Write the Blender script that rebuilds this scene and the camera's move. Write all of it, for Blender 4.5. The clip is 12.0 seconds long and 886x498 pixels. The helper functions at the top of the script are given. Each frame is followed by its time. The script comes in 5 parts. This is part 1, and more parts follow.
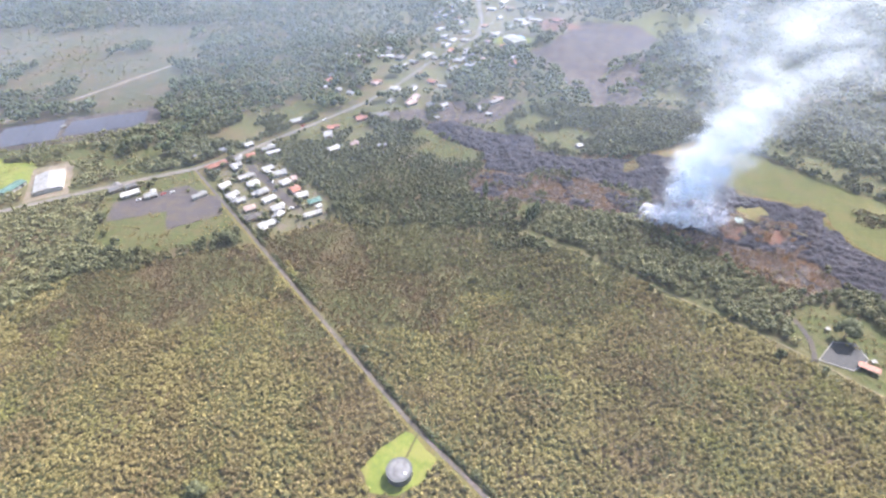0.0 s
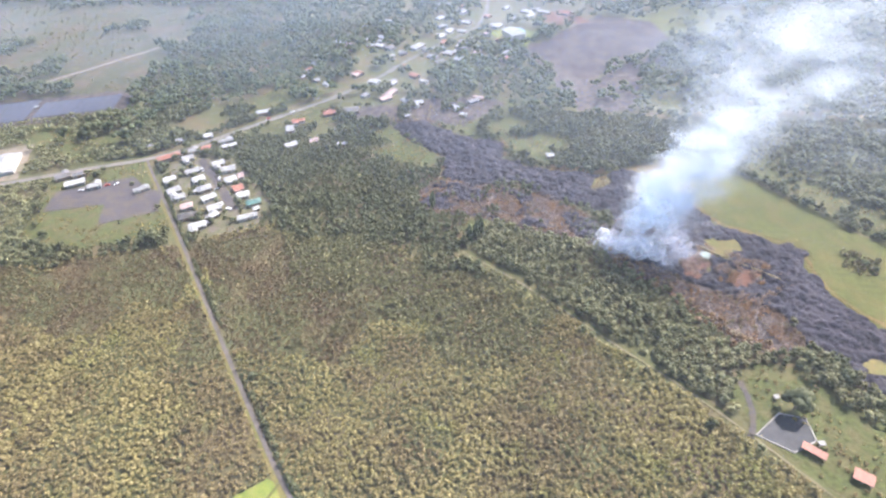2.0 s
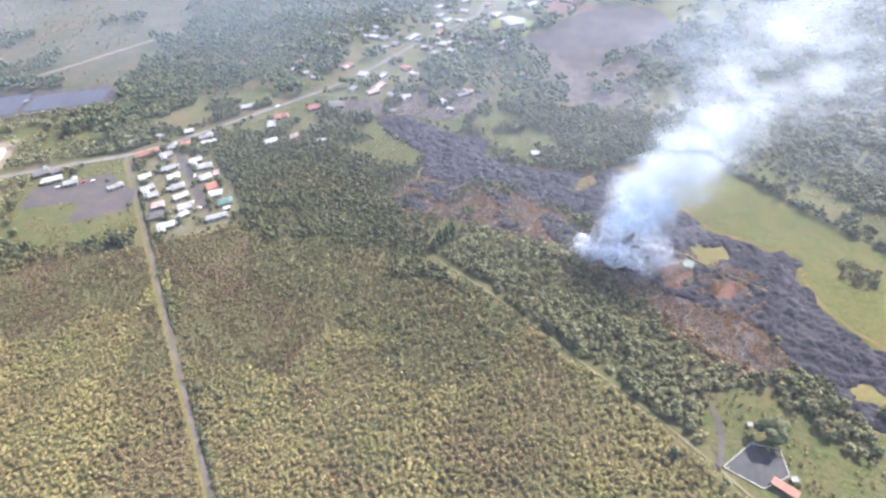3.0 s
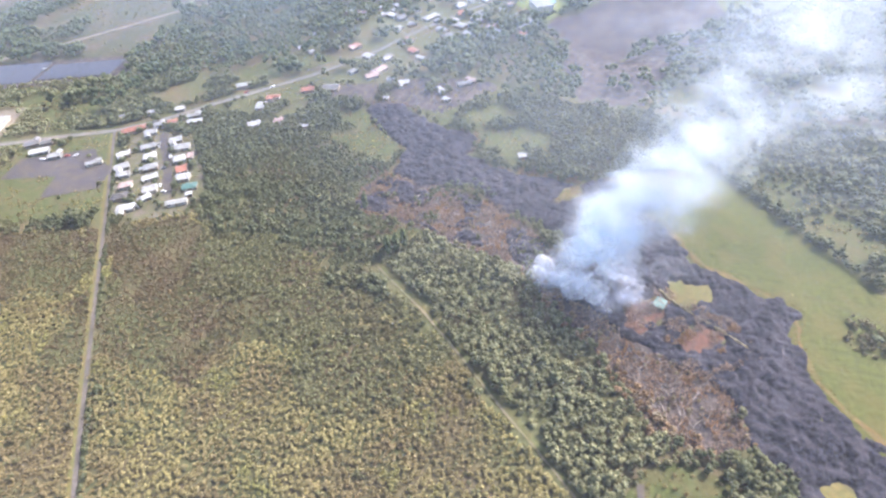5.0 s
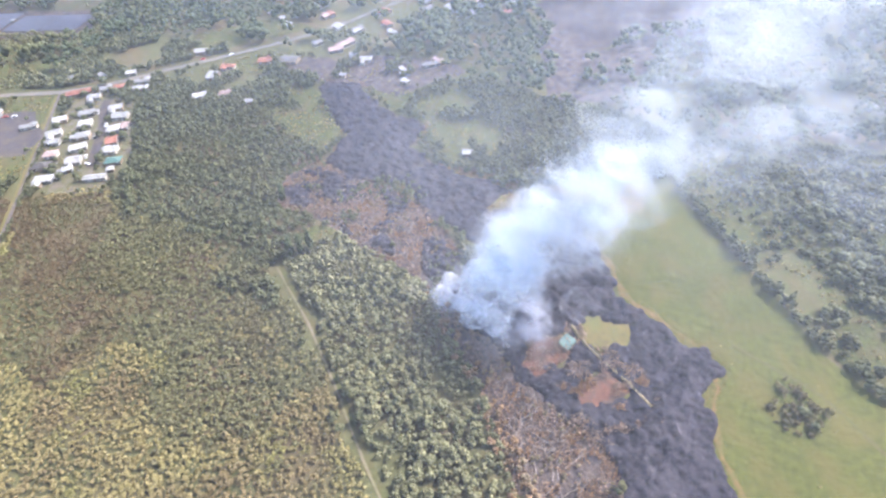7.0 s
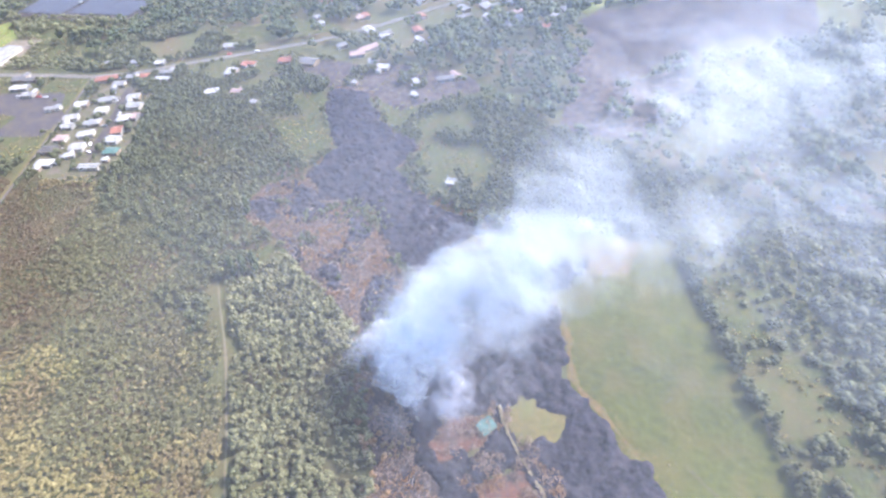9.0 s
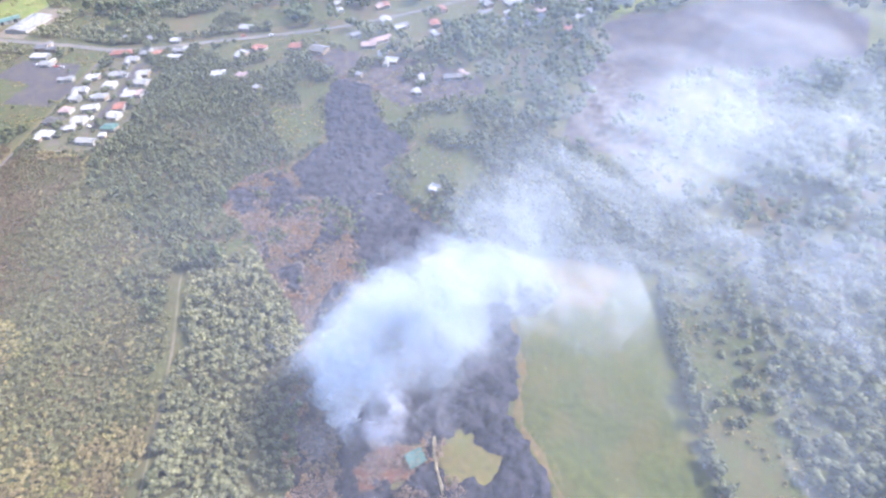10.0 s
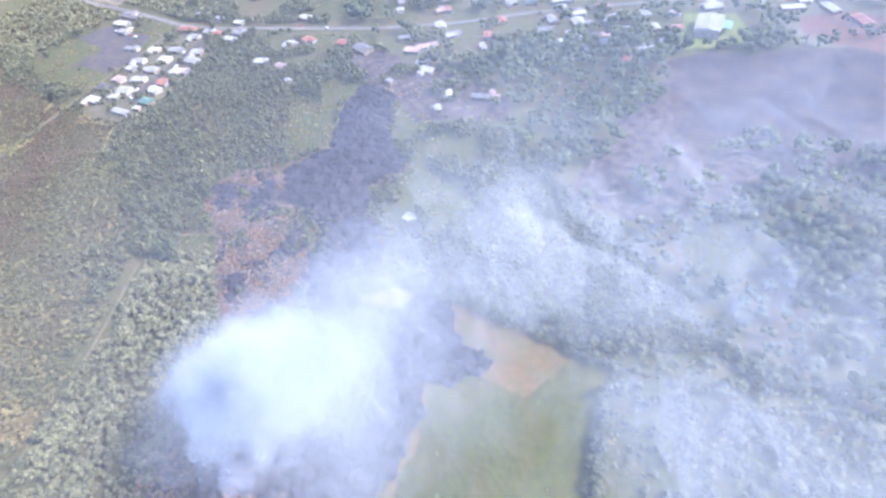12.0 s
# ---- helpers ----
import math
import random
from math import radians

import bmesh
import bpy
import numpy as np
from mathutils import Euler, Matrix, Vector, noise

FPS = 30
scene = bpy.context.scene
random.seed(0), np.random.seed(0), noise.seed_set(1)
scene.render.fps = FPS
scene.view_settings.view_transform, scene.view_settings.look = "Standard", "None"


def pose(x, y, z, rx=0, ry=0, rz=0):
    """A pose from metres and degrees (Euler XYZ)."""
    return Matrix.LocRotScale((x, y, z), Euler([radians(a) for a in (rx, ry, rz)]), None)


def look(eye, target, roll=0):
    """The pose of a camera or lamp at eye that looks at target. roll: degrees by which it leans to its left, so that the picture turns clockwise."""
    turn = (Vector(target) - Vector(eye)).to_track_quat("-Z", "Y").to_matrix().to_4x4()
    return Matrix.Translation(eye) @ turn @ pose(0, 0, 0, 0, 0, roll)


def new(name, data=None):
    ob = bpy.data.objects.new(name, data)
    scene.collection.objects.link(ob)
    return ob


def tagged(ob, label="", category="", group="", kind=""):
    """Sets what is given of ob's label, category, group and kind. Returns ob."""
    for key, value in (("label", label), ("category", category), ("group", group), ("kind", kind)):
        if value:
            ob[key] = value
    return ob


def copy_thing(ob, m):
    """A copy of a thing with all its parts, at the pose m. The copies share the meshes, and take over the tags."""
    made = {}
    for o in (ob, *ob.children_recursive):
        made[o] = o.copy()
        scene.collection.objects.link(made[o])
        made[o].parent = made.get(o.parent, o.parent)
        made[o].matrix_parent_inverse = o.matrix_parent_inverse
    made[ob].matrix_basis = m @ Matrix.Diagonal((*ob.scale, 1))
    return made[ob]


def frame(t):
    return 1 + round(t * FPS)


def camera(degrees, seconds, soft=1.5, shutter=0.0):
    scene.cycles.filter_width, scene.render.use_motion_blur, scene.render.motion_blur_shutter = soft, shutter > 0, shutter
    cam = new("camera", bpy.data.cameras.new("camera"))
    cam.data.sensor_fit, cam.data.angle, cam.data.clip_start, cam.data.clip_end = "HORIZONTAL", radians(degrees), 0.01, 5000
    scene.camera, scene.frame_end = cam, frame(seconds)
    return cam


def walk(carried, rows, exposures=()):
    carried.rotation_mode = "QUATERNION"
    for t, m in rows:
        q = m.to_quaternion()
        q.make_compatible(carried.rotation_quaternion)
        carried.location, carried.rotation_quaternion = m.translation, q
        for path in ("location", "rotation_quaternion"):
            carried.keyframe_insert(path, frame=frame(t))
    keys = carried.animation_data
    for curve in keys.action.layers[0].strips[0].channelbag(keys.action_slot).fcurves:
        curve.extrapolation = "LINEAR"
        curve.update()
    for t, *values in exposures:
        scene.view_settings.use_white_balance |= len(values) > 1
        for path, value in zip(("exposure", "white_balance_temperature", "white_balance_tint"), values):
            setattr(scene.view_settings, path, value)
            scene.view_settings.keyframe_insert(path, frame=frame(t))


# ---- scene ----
cam = camera(81.0, 12.0, soft=2.4)
PATH = [
    (0, (-0.73, -0.48, 243.383), (-0.923, 1.067, 242.131), -3.4),
    (0.5, (16.769, 11.256, 242.087), (16.558, 12.786, 240.816), -2.4),
    (1, (34.272, 23.504, 240.547), (34.033, 25.015, 239.259), -1.7),
    (1.5, (51.439, 36.155, 239.228), (51.153, 37.653, 237.933), -2.0),
    (2, (67.712, 48.782, 237.656), (67.389, 50.277, 236.367), -3.1),
    (2.5, (84.063, 62.074, 235.374), (83.71, 63.553, 234.075), -3.9),
    (3, (99.08, 75.04, 233.037), (98.68, 76.492, 231.72), -4.6),
    (3.2, (104.777, 80.554, 232.358), (104.359, 81.994, 231.034), -4.9),
    (5, (155.03, 131.496, 221.584), (154.425, 132.831, 220.223), -6.0),
    (5.5, (168.055, 146.363, 219.279), (167.409, 147.652, 217.893), -6.0),
    (6, (180.316, 161.62, 217.006), (179.666, 162.869, 215.585), -5.7),
    (6.5, (192.5, 177.131, 215.018), (191.852, 178.371, 213.59), -4.7),
    (7, (202.719, 192.912, 212.878), (202.045, 194.127, 211.439), -4.8),
    (7.2, (206.406, 199.328, 212.424), (205.717, 200.525, 210.977), -5.3),
    (8.8, (235.967, 251.475, 205.664), (235.074, 252.564, 204.243), -6.2),
    (9, (239.32, 258.789, 205.145), (238.41, 259.852, 203.716), -5.9),
    (9.5, (247.839, 277.153, 203.086), (246.889, 278.174, 201.653), -5.0),
    (10, (254.94, 295.04, 201.152), (253.941, 295.993, 199.705), -4.8),
    (10.5, (261.785, 313.352, 199.927), (260.757, 314.255, 198.468), -4.3),
    (11, (266.792, 332.341, 199.181), (265.721, 333.216, 197.736), -3.6),
    (11.5, (270.105, 353.267, 198.069), (268.96, 354.035, 196.621), -4.7),
    (12, (274.776, 371.612, 197.689), (273.563, 372.281, 196.246), -4.7),
]
K = 0.9          # metres to a unit of the plan below; the whole place is drawn in plan units and scaled at the end
walk(cam, [(t, look(Vector(eye) * K, Vector(target) * K, roll)) for t, eye, target, roll in PATH],
     exposures=[(0.0, 1.52, 6450, 16), (4.0, 1.51, 6350, 17), (7.0, 1.49, 6250, 18), (9.5, 1.46, 6000, 20), (12.0, 1.40, 5750, 23)])

# ---------------------------------------------------------------- light
SUN_AZ, SUN_EL = 38.0, 47.0          # degrees clockwise from +y, and above the horizon
world = bpy.data.worlds.new("sky")
scene.world = world
world.use_nodes = True
wn = world.node_tree
wn.nodes.clear()
sky = wn.nodes.new("ShaderNodeTexSky")
sky.sky_type, sky.sun_disc = "NISHITA", False
sky.sun_elevation, sky.sun_rotation = radians(SUN_EL), radians(SUN_AZ)
sky.dust_density = 3.0
bg = wn.nodes.new("ShaderNodeBackground")
bg.inputs[1].default_value = 0.15
out = wn.nodes.new("ShaderNodeOutputWorld")
wn.links.new(sky.outputs[0], bg.inputs[0])
wn.links.new(bg.outputs[0], out.inputs[0])
sun_data = bpy.data.lights.new("sun", "SUN")
sun_data.energy, sun_data.angle, sun_data.color = 5.0, radians(0.6), (1.0, 0.95, 0.88)
sun = new("sun", sun_data)
to_sun = Vector((math.sin(radians(SUN_AZ)) * math.cos(radians(SUN_EL)), math.cos(radians(SUN_AZ)) * math.cos(radians(SUN_EL)), math.sin(radians(SUN_EL))))
sun.matrix_world = look((0, 0, 300), Vector((0, 0, 300)) - to_sun)
scene.cycles.transparent_max_bounces = 72


# ---------------------------------------------------------------- materials
def nodes_of(name):
    m = bpy.data.materials.new(name)
    m.use_nodes = True
    return m, m.node_tree.nodes, m.node_tree.links, m.node_tree.nodes["Principled BSDF"]


def noise_node(n, l, co, size, detail=4.0, rough=0.55):
    tex = n.new("ShaderNodeTexNoise")
    tex.inputs["Scale"].default_value = 1.0 / size
    tex.inputs["Detail"].default_value = detail
    tex.inputs["Roughness"].default_value = rough
    l.new(co, tex.inputs["Vector"])
    return tex.outputs["Fac"]


def ramp(n, l, fac, stops):
    r = n.new("ShaderNodeValToRGB")
    el = r.color_ramp.elements
    el[0].position, el[0].color = stops[0][0], (*stops[0][1], 1)
    el[1].position, el[1].color = stops[-1][0], (*stops[-1][1], 1)
    for p, c in stops[1:-1]:
        e = el.new(p)
        e.color = (*c, 1)
    l.new(fac, r.inputs[0])
    return r.outputs[0]


def mix(n, l, fac, a, b, mode="MIX"):
    m = n.new("ShaderNodeMix")
    m.data_type, m.blend_type = "RGBA", mode
    for sock, v in ((m.inputs[0], fac), (m.inputs[6], a), (m.inputs[7], b)):
        if isinstance(v, (int, float)):
            sock.default_value = v
        elif isinstance(v, tuple):
            sock.default_value = (*v, 1)
        else:
            l.new(v, sock)
    return m.outputs[2]


def surface(name, a, b, size, patch=None, patch_size=30.0, rough=0.9, bump=0.0, bump_size=None, vary=0.0, metal=0.0, spec=0.3):
    """Two tones over a fine noise, a third in large patches, relief, and a shade of its own for each object."""
    m, n, l, p = nodes_of(name)
    co = n.new("ShaderNodeTexCoord").outputs["Object"]
    fine = noise_node(n, l, co, size)
    col = ramp(n, l, fine, [(0.32, a), (0.68, b)])
    if patch:
        big = noise_node(n, l, co, patch_size, 3.0)
        mask = ramp(n, l, big, [(0.45, (0, 0, 0)), (0.62, (1, 1, 1))])
        col = mix(n, l, mask, col, patch)
    if vary:
        rnd = n.new("ShaderNodeObjectInfo").outputs["Random"]
        shade = ramp(n, l, rnd, [(0.0, (1 - vary,) * 3), (1.0, (1, 1, 1))])
        col = mix(n, l, 1.0, col, shade, "MULTIPLY")
    l.new(col, p.inputs["Base Color"])
    p.inputs["Roughness"].default_value = rough
    p.inputs["Metallic"].default_value = metal
    p.inputs["Specular IOR Level"].default_value = spec
    if bump:
        b_ = n.new("ShaderNodeBump")
        b_.inputs["Strength"].default_value = 0.8
        b_.inputs["Distance"].default_value = bump
        l.new(noise_node(n, l, co, bump_size or size, 5.0), b_.inputs["Height"])
        l.new(b_.outputs[0], p.inputs["Normal"])
    return m


def foliage(name, dark, light, dry, patch_size, dry_at=(0.5, 0.65), through_=0.25, fresh=None):
    """Leaves: a tone for each tree, another for each leaf cluster, dry patches over the land, some light through the blade."""
    m, n, l, p = nodes_of(name)
    co = n.new("ShaderNodeTexCoord").outputs["Object"]
    att = n.new("ShaderNodeAttribute")
    att.attribute_name = "tree_tone"
    isl = n.new("ShaderNodeNewGeometry").outputs["Random Per Island"]
    s = n.new("ShaderNodeMath")
    s.operation = "MULTIPLY_ADD"
    s.inputs[1].default_value = 0.45
    l.new(isl, s.inputs[0])
    half = n.new("ShaderNodeMath")
    half.operation = "MULTIPLY"
    half.inputs[1].default_value = 0.55
    l.new(att.outputs["Fac"], half.inputs[0])
    l.new(half.outputs[0], s.inputs[2])
    col = ramp(n, l, s.outputs[0], [(0.0, dark), (1.0, light)])
    big = noise_node(n, l, co, patch_size, 4.0, 0.6)
    mask = ramp(n, l, big, [(dry_at[0], (0, 0, 0)), (dry_at[1], (1, 1, 1))])
    tone = ramp(n, l, s.outputs[0], [(0.1, tuple(c * 0.55 for c in dry)), (0.9, dry)])
    col = mix(n, l, mask, col, tone)
    if fresh:
        lush = ramp(n, l, noise_node(n, l, co, patch_size * 0.55, 3.0, 0.6), [(0.54, (0, 0, 0)), (0.70, (1, 1, 1))])
        col = mix(n, l, lush, col, ramp(n, l, s.outputs[0], [(0.0, tuple(c * 0.5 for c in fresh)), (1.0, fresh)]))
    l.new(col, p.inputs["Base Color"])
    p.inputs["Roughness"].default_value = 0.6
    p.inputs["Specular IOR Level"].default_value = 0.25
    tr = n.new("ShaderNodeBsdfTranslucent")
    l.new(col, tr.inputs[0])
    mx = n.new("ShaderNodeMixShader")
    mx.inputs[0].default_value = through_
    l.new(p.outputs[0], mx.inputs[1])
    l.new(tr.outputs[0], mx.inputs[2])
    l.new(mx.outputs[0], n["Material Output"].inputs[0])
    return m


def maths(n, l, op, *args):
    m = n.new("ShaderNodeMath")
    m.operation = op
    for k, a in enumerate(args):
        if isinstance(a, (int, float)):
            m.inputs[k].default_value = a
        else:
            l.new(a, m.inputs[k])
    return m.outputs[0]


def step_range(n, l, value, a, b, lo=0.0, hi=1.0):
    m = n.new("ShaderNodeMapRange")
    m.interpolation_type = "SMOOTHSTEP"
    for k, v in enumerate((value, a, b, lo, hi)):
        if isinstance(v, (int, float)):
            m.inputs[k].default_value = v
        else:
            l.new(v, m.inputs[k])
    return m.outputs[0]


def smoke_material(name, alpha, size, lo, hi, tone, field=None, detail=5.0):
    """White smoke: light scattered to both sides, thin where a 3D noise is low and away from the heart of the cloud."""
    m, n, l, p = nodes_of(name)
    n.remove(p)
    co = n.new("ShaderNodeTexCoord").outputs["Object"]
    dens = step_range(n, l, noise_node(n, l, co, size, detail, 0.6), lo, hi, 0.0, alpha)
    if field:
        xyz = n.new("ShaderNodeSeparateXYZ")
        l.new(co, xyz.inputs[0])
        dens = maths(n, l, "MULTIPLY", dens, field(n, l, *xyz.outputs))
    di = n.new("ShaderNodeBsdfDiffuse")
    tl = n.new("ShaderNodeBsdfTranslucent")
    tp = n.new("ShaderNodeBsdfTransparent")
    di.inputs[0].default_value = tl.inputs[0].default_value = (*tone, 1)
    both, mx = n.new("ShaderNodeMixShader"), n.new("ShaderNodeMixShader")
    both.inputs[0].default_value = 0.72
    l.new(di.outputs[0], both.inputs[1])
    l.new(tl.outputs[0], both.inputs[2])
    l.new(dens, mx.inputs[0])
    l.new(tp.outputs[0], mx.inputs[1])
    l.new(both.outputs[0], mx.inputs[2])
    l.new(mx.outputs[0], n["Material Output"].inputs[0])
    return m


SMOKE_FOOT = (127, 339)
LEAN_X, LEAN_Y, BEND_X, BEND_Y = 0.59, 0.30, 0.0022, 0.0020      # the plume's way with the wind, for each unit of height


def plume_field(spread0, spread1, fade):
    """Density round the bent axis of the plume, fading upwards."""
    def field(n, l, x, y, z):
        ax = maths(n, l, "MULTIPLY_ADD", z, LEAN_X, SMOKE_FOOT[0])
        ay = maths(n, l, "MULTIPLY_ADD", z, LEAN_Y, SMOKE_FOOT[1])
        zz = maths(n, l, "MULTIPLY", z, z)
        ax = maths(n, l, "MULTIPLY_ADD", zz, BEND_X, ax)
        ay = maths(n, l, "MULTIPLY_ADD", zz, BEND_Y, ay)
        dx, dy = maths(n, l, "SUBTRACT", x, ax), maths(n, l, "SUBTRACT", y, ay)
        # along the burning edge the foot is drawn out
        foot = step_range(n, l, z, 0.0, 55.0, 0.35, 1.0)
        u = maths(n, l, "MULTIPLY", maths(n, l, "ADD", maths(n, l, "MULTIPLY", dx, 0.82), maths(n, l, "MULTIPLY", dy, -0.57)), foot)
        v = maths(n, l, "ADD", maths(n, l, "MULTIPLY", dx, 0.57), maths(n, l, "MULTIPLY", dy, 0.82))
        d = maths(n, l, "SQRT", maths(n, l, "ADD", maths(n, l, "MULTIPLY", u, u), maths(n, l, "MULTIPLY", v, v)))
        w = maths(n, l, "MULTIPLY_ADD", z, spread1, spread0)
        co = n.new("ShaderNodeTexCoord").outputs["Object"]
        lump = maths(n, l, "MULTIPLY_ADD", noise_node(n, l, co, 17.0, 5.0, 0.6), 2.2, -0.2)
        near = step_range(n, l, maths(n, l, "DIVIDE", maths(n, l, "MULTIPLY", d, lump), w), 0.2, 1.0, 1.0, 0.0)
        return maths(n, l, "MULTIPLY", near, step_range(n, l, z, fade[0], fade[1], 1.0, fade[2]))
    return field


def cloud_field(cx, cy, cz, rx, ry, rz):
    """Density of a loose cloud, falling to nothing at its outline."""
    def field(n, l, x, y, z):
        q = None
        for s_, c, r in ((x, cx, rx), (y, cy, ry), (z, cz, rz)):
            e = maths(n, l, "DIVIDE", maths(n, l, "SUBTRACT", s_, c), r)
            e = maths(n, l, "MULTIPLY", e, e)
            q = e if q is None else maths(n, l, "ADD", q, e)
        return step_range(n, l, maths(n, l, "SQRT", q), 0.2, 1.0, 1.0, 0.0)
    return field


M_SOIL = surface("undergrowth", (0.048, 0.053, 0.020), (0.084, 0.083, 0.032), 2.5, (0.086, 0.066, 0.033), 45.0, bump=0.4)
M_GRASS = surface("grass", (0.028, 0.038, 0.010), (0.068, 0.076, 0.019), 3.0, (0.070, 0.062, 0.024), 9.0, bump=0.6)
M_ROUGH = surface("rough_grass", (0.024, 0.034, 0.008), (0.064, 0.072, 0.016), 2.5, (0.064, 0.058, 0.020), 8.0, bump=0.7)
M_LAWN = surface("lawn", (0.085, 0.115, 0.020), (0.125, 0.15, 0.028), 3.0, (0.14, 0.145, 0.038), 12.0, bump=0.12)
M_FIELD = surface("pasture", (0.036, 0.045, 0.006), (0.066, 0.071, 0.0105), 3.0, (0.068, 0.063, 0.013), 16.0, bump=0.5)
M_DRY = surface("dry_grass", (0.078, 0.066, 0.022), (0.125, 0.102, 0.034), 2.5, (0.090, 0.088, 0.026), 7.0, bump=0.2)
M_SCORCH = surface("scorched_soil", (0.046, 0.036, 0.033), (0.098, 0.074, 0.064), 1.8, (0.024, 0.022, 0.026), 7.0, bump=0.8)
M_REDSOIL = surface("red_cinder", (0.088, 0.042, 0.028), (0.135, 0.062, 0.040), 2.0, (0.075, 0.052, 0.042), 6.0, bump=0.3)
M_DIRT = surface("dirt", (0.13, 0.105, 0.08), (0.19, 0.155, 0.12), 2.0, (0.12, 0.11, 0.07), 12.0, bump=0.1)
M_ASPHALT = surface("worn_asphalt", (0.070, 0.060, 0.056), (0.108, 0.092, 0.084), 1.5, (0.060, 0.052, 0.046), 11.0, rough=0.85, bump=0.02)
M_HIGHWAY = surface("pale_asphalt", (0.085, 0.08, 0.075), (0.125, 0.117, 0.108), 1.5, (0.135, 0.12, 0.105), 20.0, rough=0.85, bump=0.02)
M_LOT = surface("cinder_lot", (0.040, 0.036, 0.040), (0.060, 0.053, 0.057), 2.0, (0.070, 0.058, 0.048), 11.0, bump=0.05)
M_YARD = surface("worn_yard", (0.055, 0.058, 0.022), (0.095, 0.09, 0.045), 2.5, (0.10, 0.085, 0.065), 7.0, bump=0.2)
M_TRACKGRASS = surface("trackside_grass", (0.052, 0.050, 0.017), (0.082, 0.071, 0.025), 2.5, (0.058, 0.064, 0.019), 9.0, bump=0.25)
M_PLAIN = surface("plain_grass", (0.034, 0.038, 0.016), (0.058, 0.058, 0.025), 5.0, (0.072, 0.055, 0.032), 40.0, bump=0.5)
M_TRACK = surface("track_gravel", (0.098, 0.085, 0.052), (0.145, 0.122, 0.078), 1.2, (0.12, 0.112, 0.055), 8.0, bump=0.06)
M_LAVA = surface("fresh_lava", (0.0045, 0.0045, 0.0065), (0.034, 0.032, 0.044), 1.3, (0.038, 0.036, 0.045), 8.0, rough=0.85, bump=0.9, bump_size=1.8, spec=0.12)
M_OLDLAVA = surface("old_lava_plain", (0.016, 0.013, 0.016), (0.040, 0.032, 0.034), 7.0, (0.055, 0.040, 0.034), 22.0, bump=0.8)
F_SHRUB = foliage("shrub_leaves", (0.175, 0.152, 0.056), (0.34, 0.296, 0.125), (0.24, 0.188, 0.088), 60.0, (0.44, 0.58), 0.4, (0.265, 0.265, 0.085))
F_WOOD = foliage("woodland_leaves", (0.048, 0.056, 0.026), (0.148, 0.160, 0.075), (0.155, 0.15, 0.065), 40.0, (0.5, 0.72), 0.38)
F_FAR = foliage("far_leaves", (0.032, 0.048, 0.022), (0.12, 0.145, 0.062), (0.15, 0.155, 0.07), 60.0, (0.48, 0.66), 0.35)
F_DEAD = foliage("scorched_twigs", (0.125, 0.082, 0.062), (0.36, 0.265, 0.20), (0.34, 0.19, 0.088), 14.0, (0.47, 0.60), 0.25)
F_SINGED = foliage("singed_grass_blades", (0.13, 0.08, 0.03), (0.26, 0.16, 0.055), (0.20, 0.15, 0.05), 12.0, (0.5, 0.65), 0.3)
F_FERN = foliage("fern_leaves", (0.092, 0.074, 0.032), (0.165, 0.134, 0.060), (0.140, 0.098, 0.050), 45.0, (0.40, 0.6), 0.35, (0.13, 0.13, 0.05))
F_GREENSHRUB = foliage("green_shrub_leaves", (0.082, 0.082, 0.034), (0.20, 0.192, 0.088), (0.15, 0.122, 0.055), 50.0, (0.52, 0.7), 0.4)
M_SINGEDSOIL = surface("singed_grass_ground", (0.085, 0.058, 0.018), (0.135, 0.088, 0.029), 2.5, (0.085, 0.076, 0.022), 7.0, bump=0.2)
F_TANBRUSH = foliage("tan_brush_leaves", (0.10, 0.085, 0.045), (0.26, 0.215, 0.125), (0.24, 0.145, 0.075), 10.0, (0.5, 0.62), 0.35)
F_SINGEDTREE = foliage("scorched_tree_leaves", (0.12, 0.075, 0.038), (0.34, 0.215, 0.11), (0.26, 0.21, 0.13), 12.0, (0.5, 0.62), 0.35)
F_EDGE = foliage("edge_wood_leaves", (0.088, 0.094, 0.044), (0.27, 0.268, 0.135), (0.22, 0.20, 0.095), 30.0, (0.5, 0.7), 0.4)
M_BARK = surface("bark", (0.10, 0.085, 0.065), (0.20, 0.17, 0.14), 0.6, rough=0.95, bump=0.05)
M_DEADWOOD = surface("bleached_wood", (0.22, 0.18, 0.155), (0.34, 0.285, 0.245), 0.8, rough=0.9, bump=0.05, vary=0.5)
S_CORE = smoke_material("dense_smoke", 0.50, 9.0, 0.32, 0.56, (0.94, 0.965, 0.99), plume_field(15.0, 0.24, (22.0, 66.0, 0.03)))
S_PLUME = smoke_material("plume_smoke", 0.18, 30.0, 0.30, 0.66, (0.80, 0.89, 0.99), plume_field(16.0, 0.42, (36.0, 115.0, 0.20)))
S_VEIL = smoke_material("drifting_smoke", 0.044, 75.0, 0.30, 0.66, (0.74, 0.84, 1.0), cloud_field(275, 475, 86, 210, 195, 82), 2.0)
S_THIN = smoke_material("thin_veil", 0.058, 90.0, 0.25, 0.70, (0.78, 0.87, 1.0), cloud_field(150, 330, 110, 190, 150, 80), 3.0)
S_LOW = smoke_material("low_smoke", 0.30, 16.0, 0.42, 0.66, (0.88, 0.91, 1.0), cloud_field(150, 344, 12, 60, 40, 28), 4.0)
# pale bluish scatter lifts the dark tones; the far one thickens with y
S_HAZE = smoke_material("thin_haze", 0.021, 260.0, 0.15, 0.60, (0.68, 0.80, 1.0))
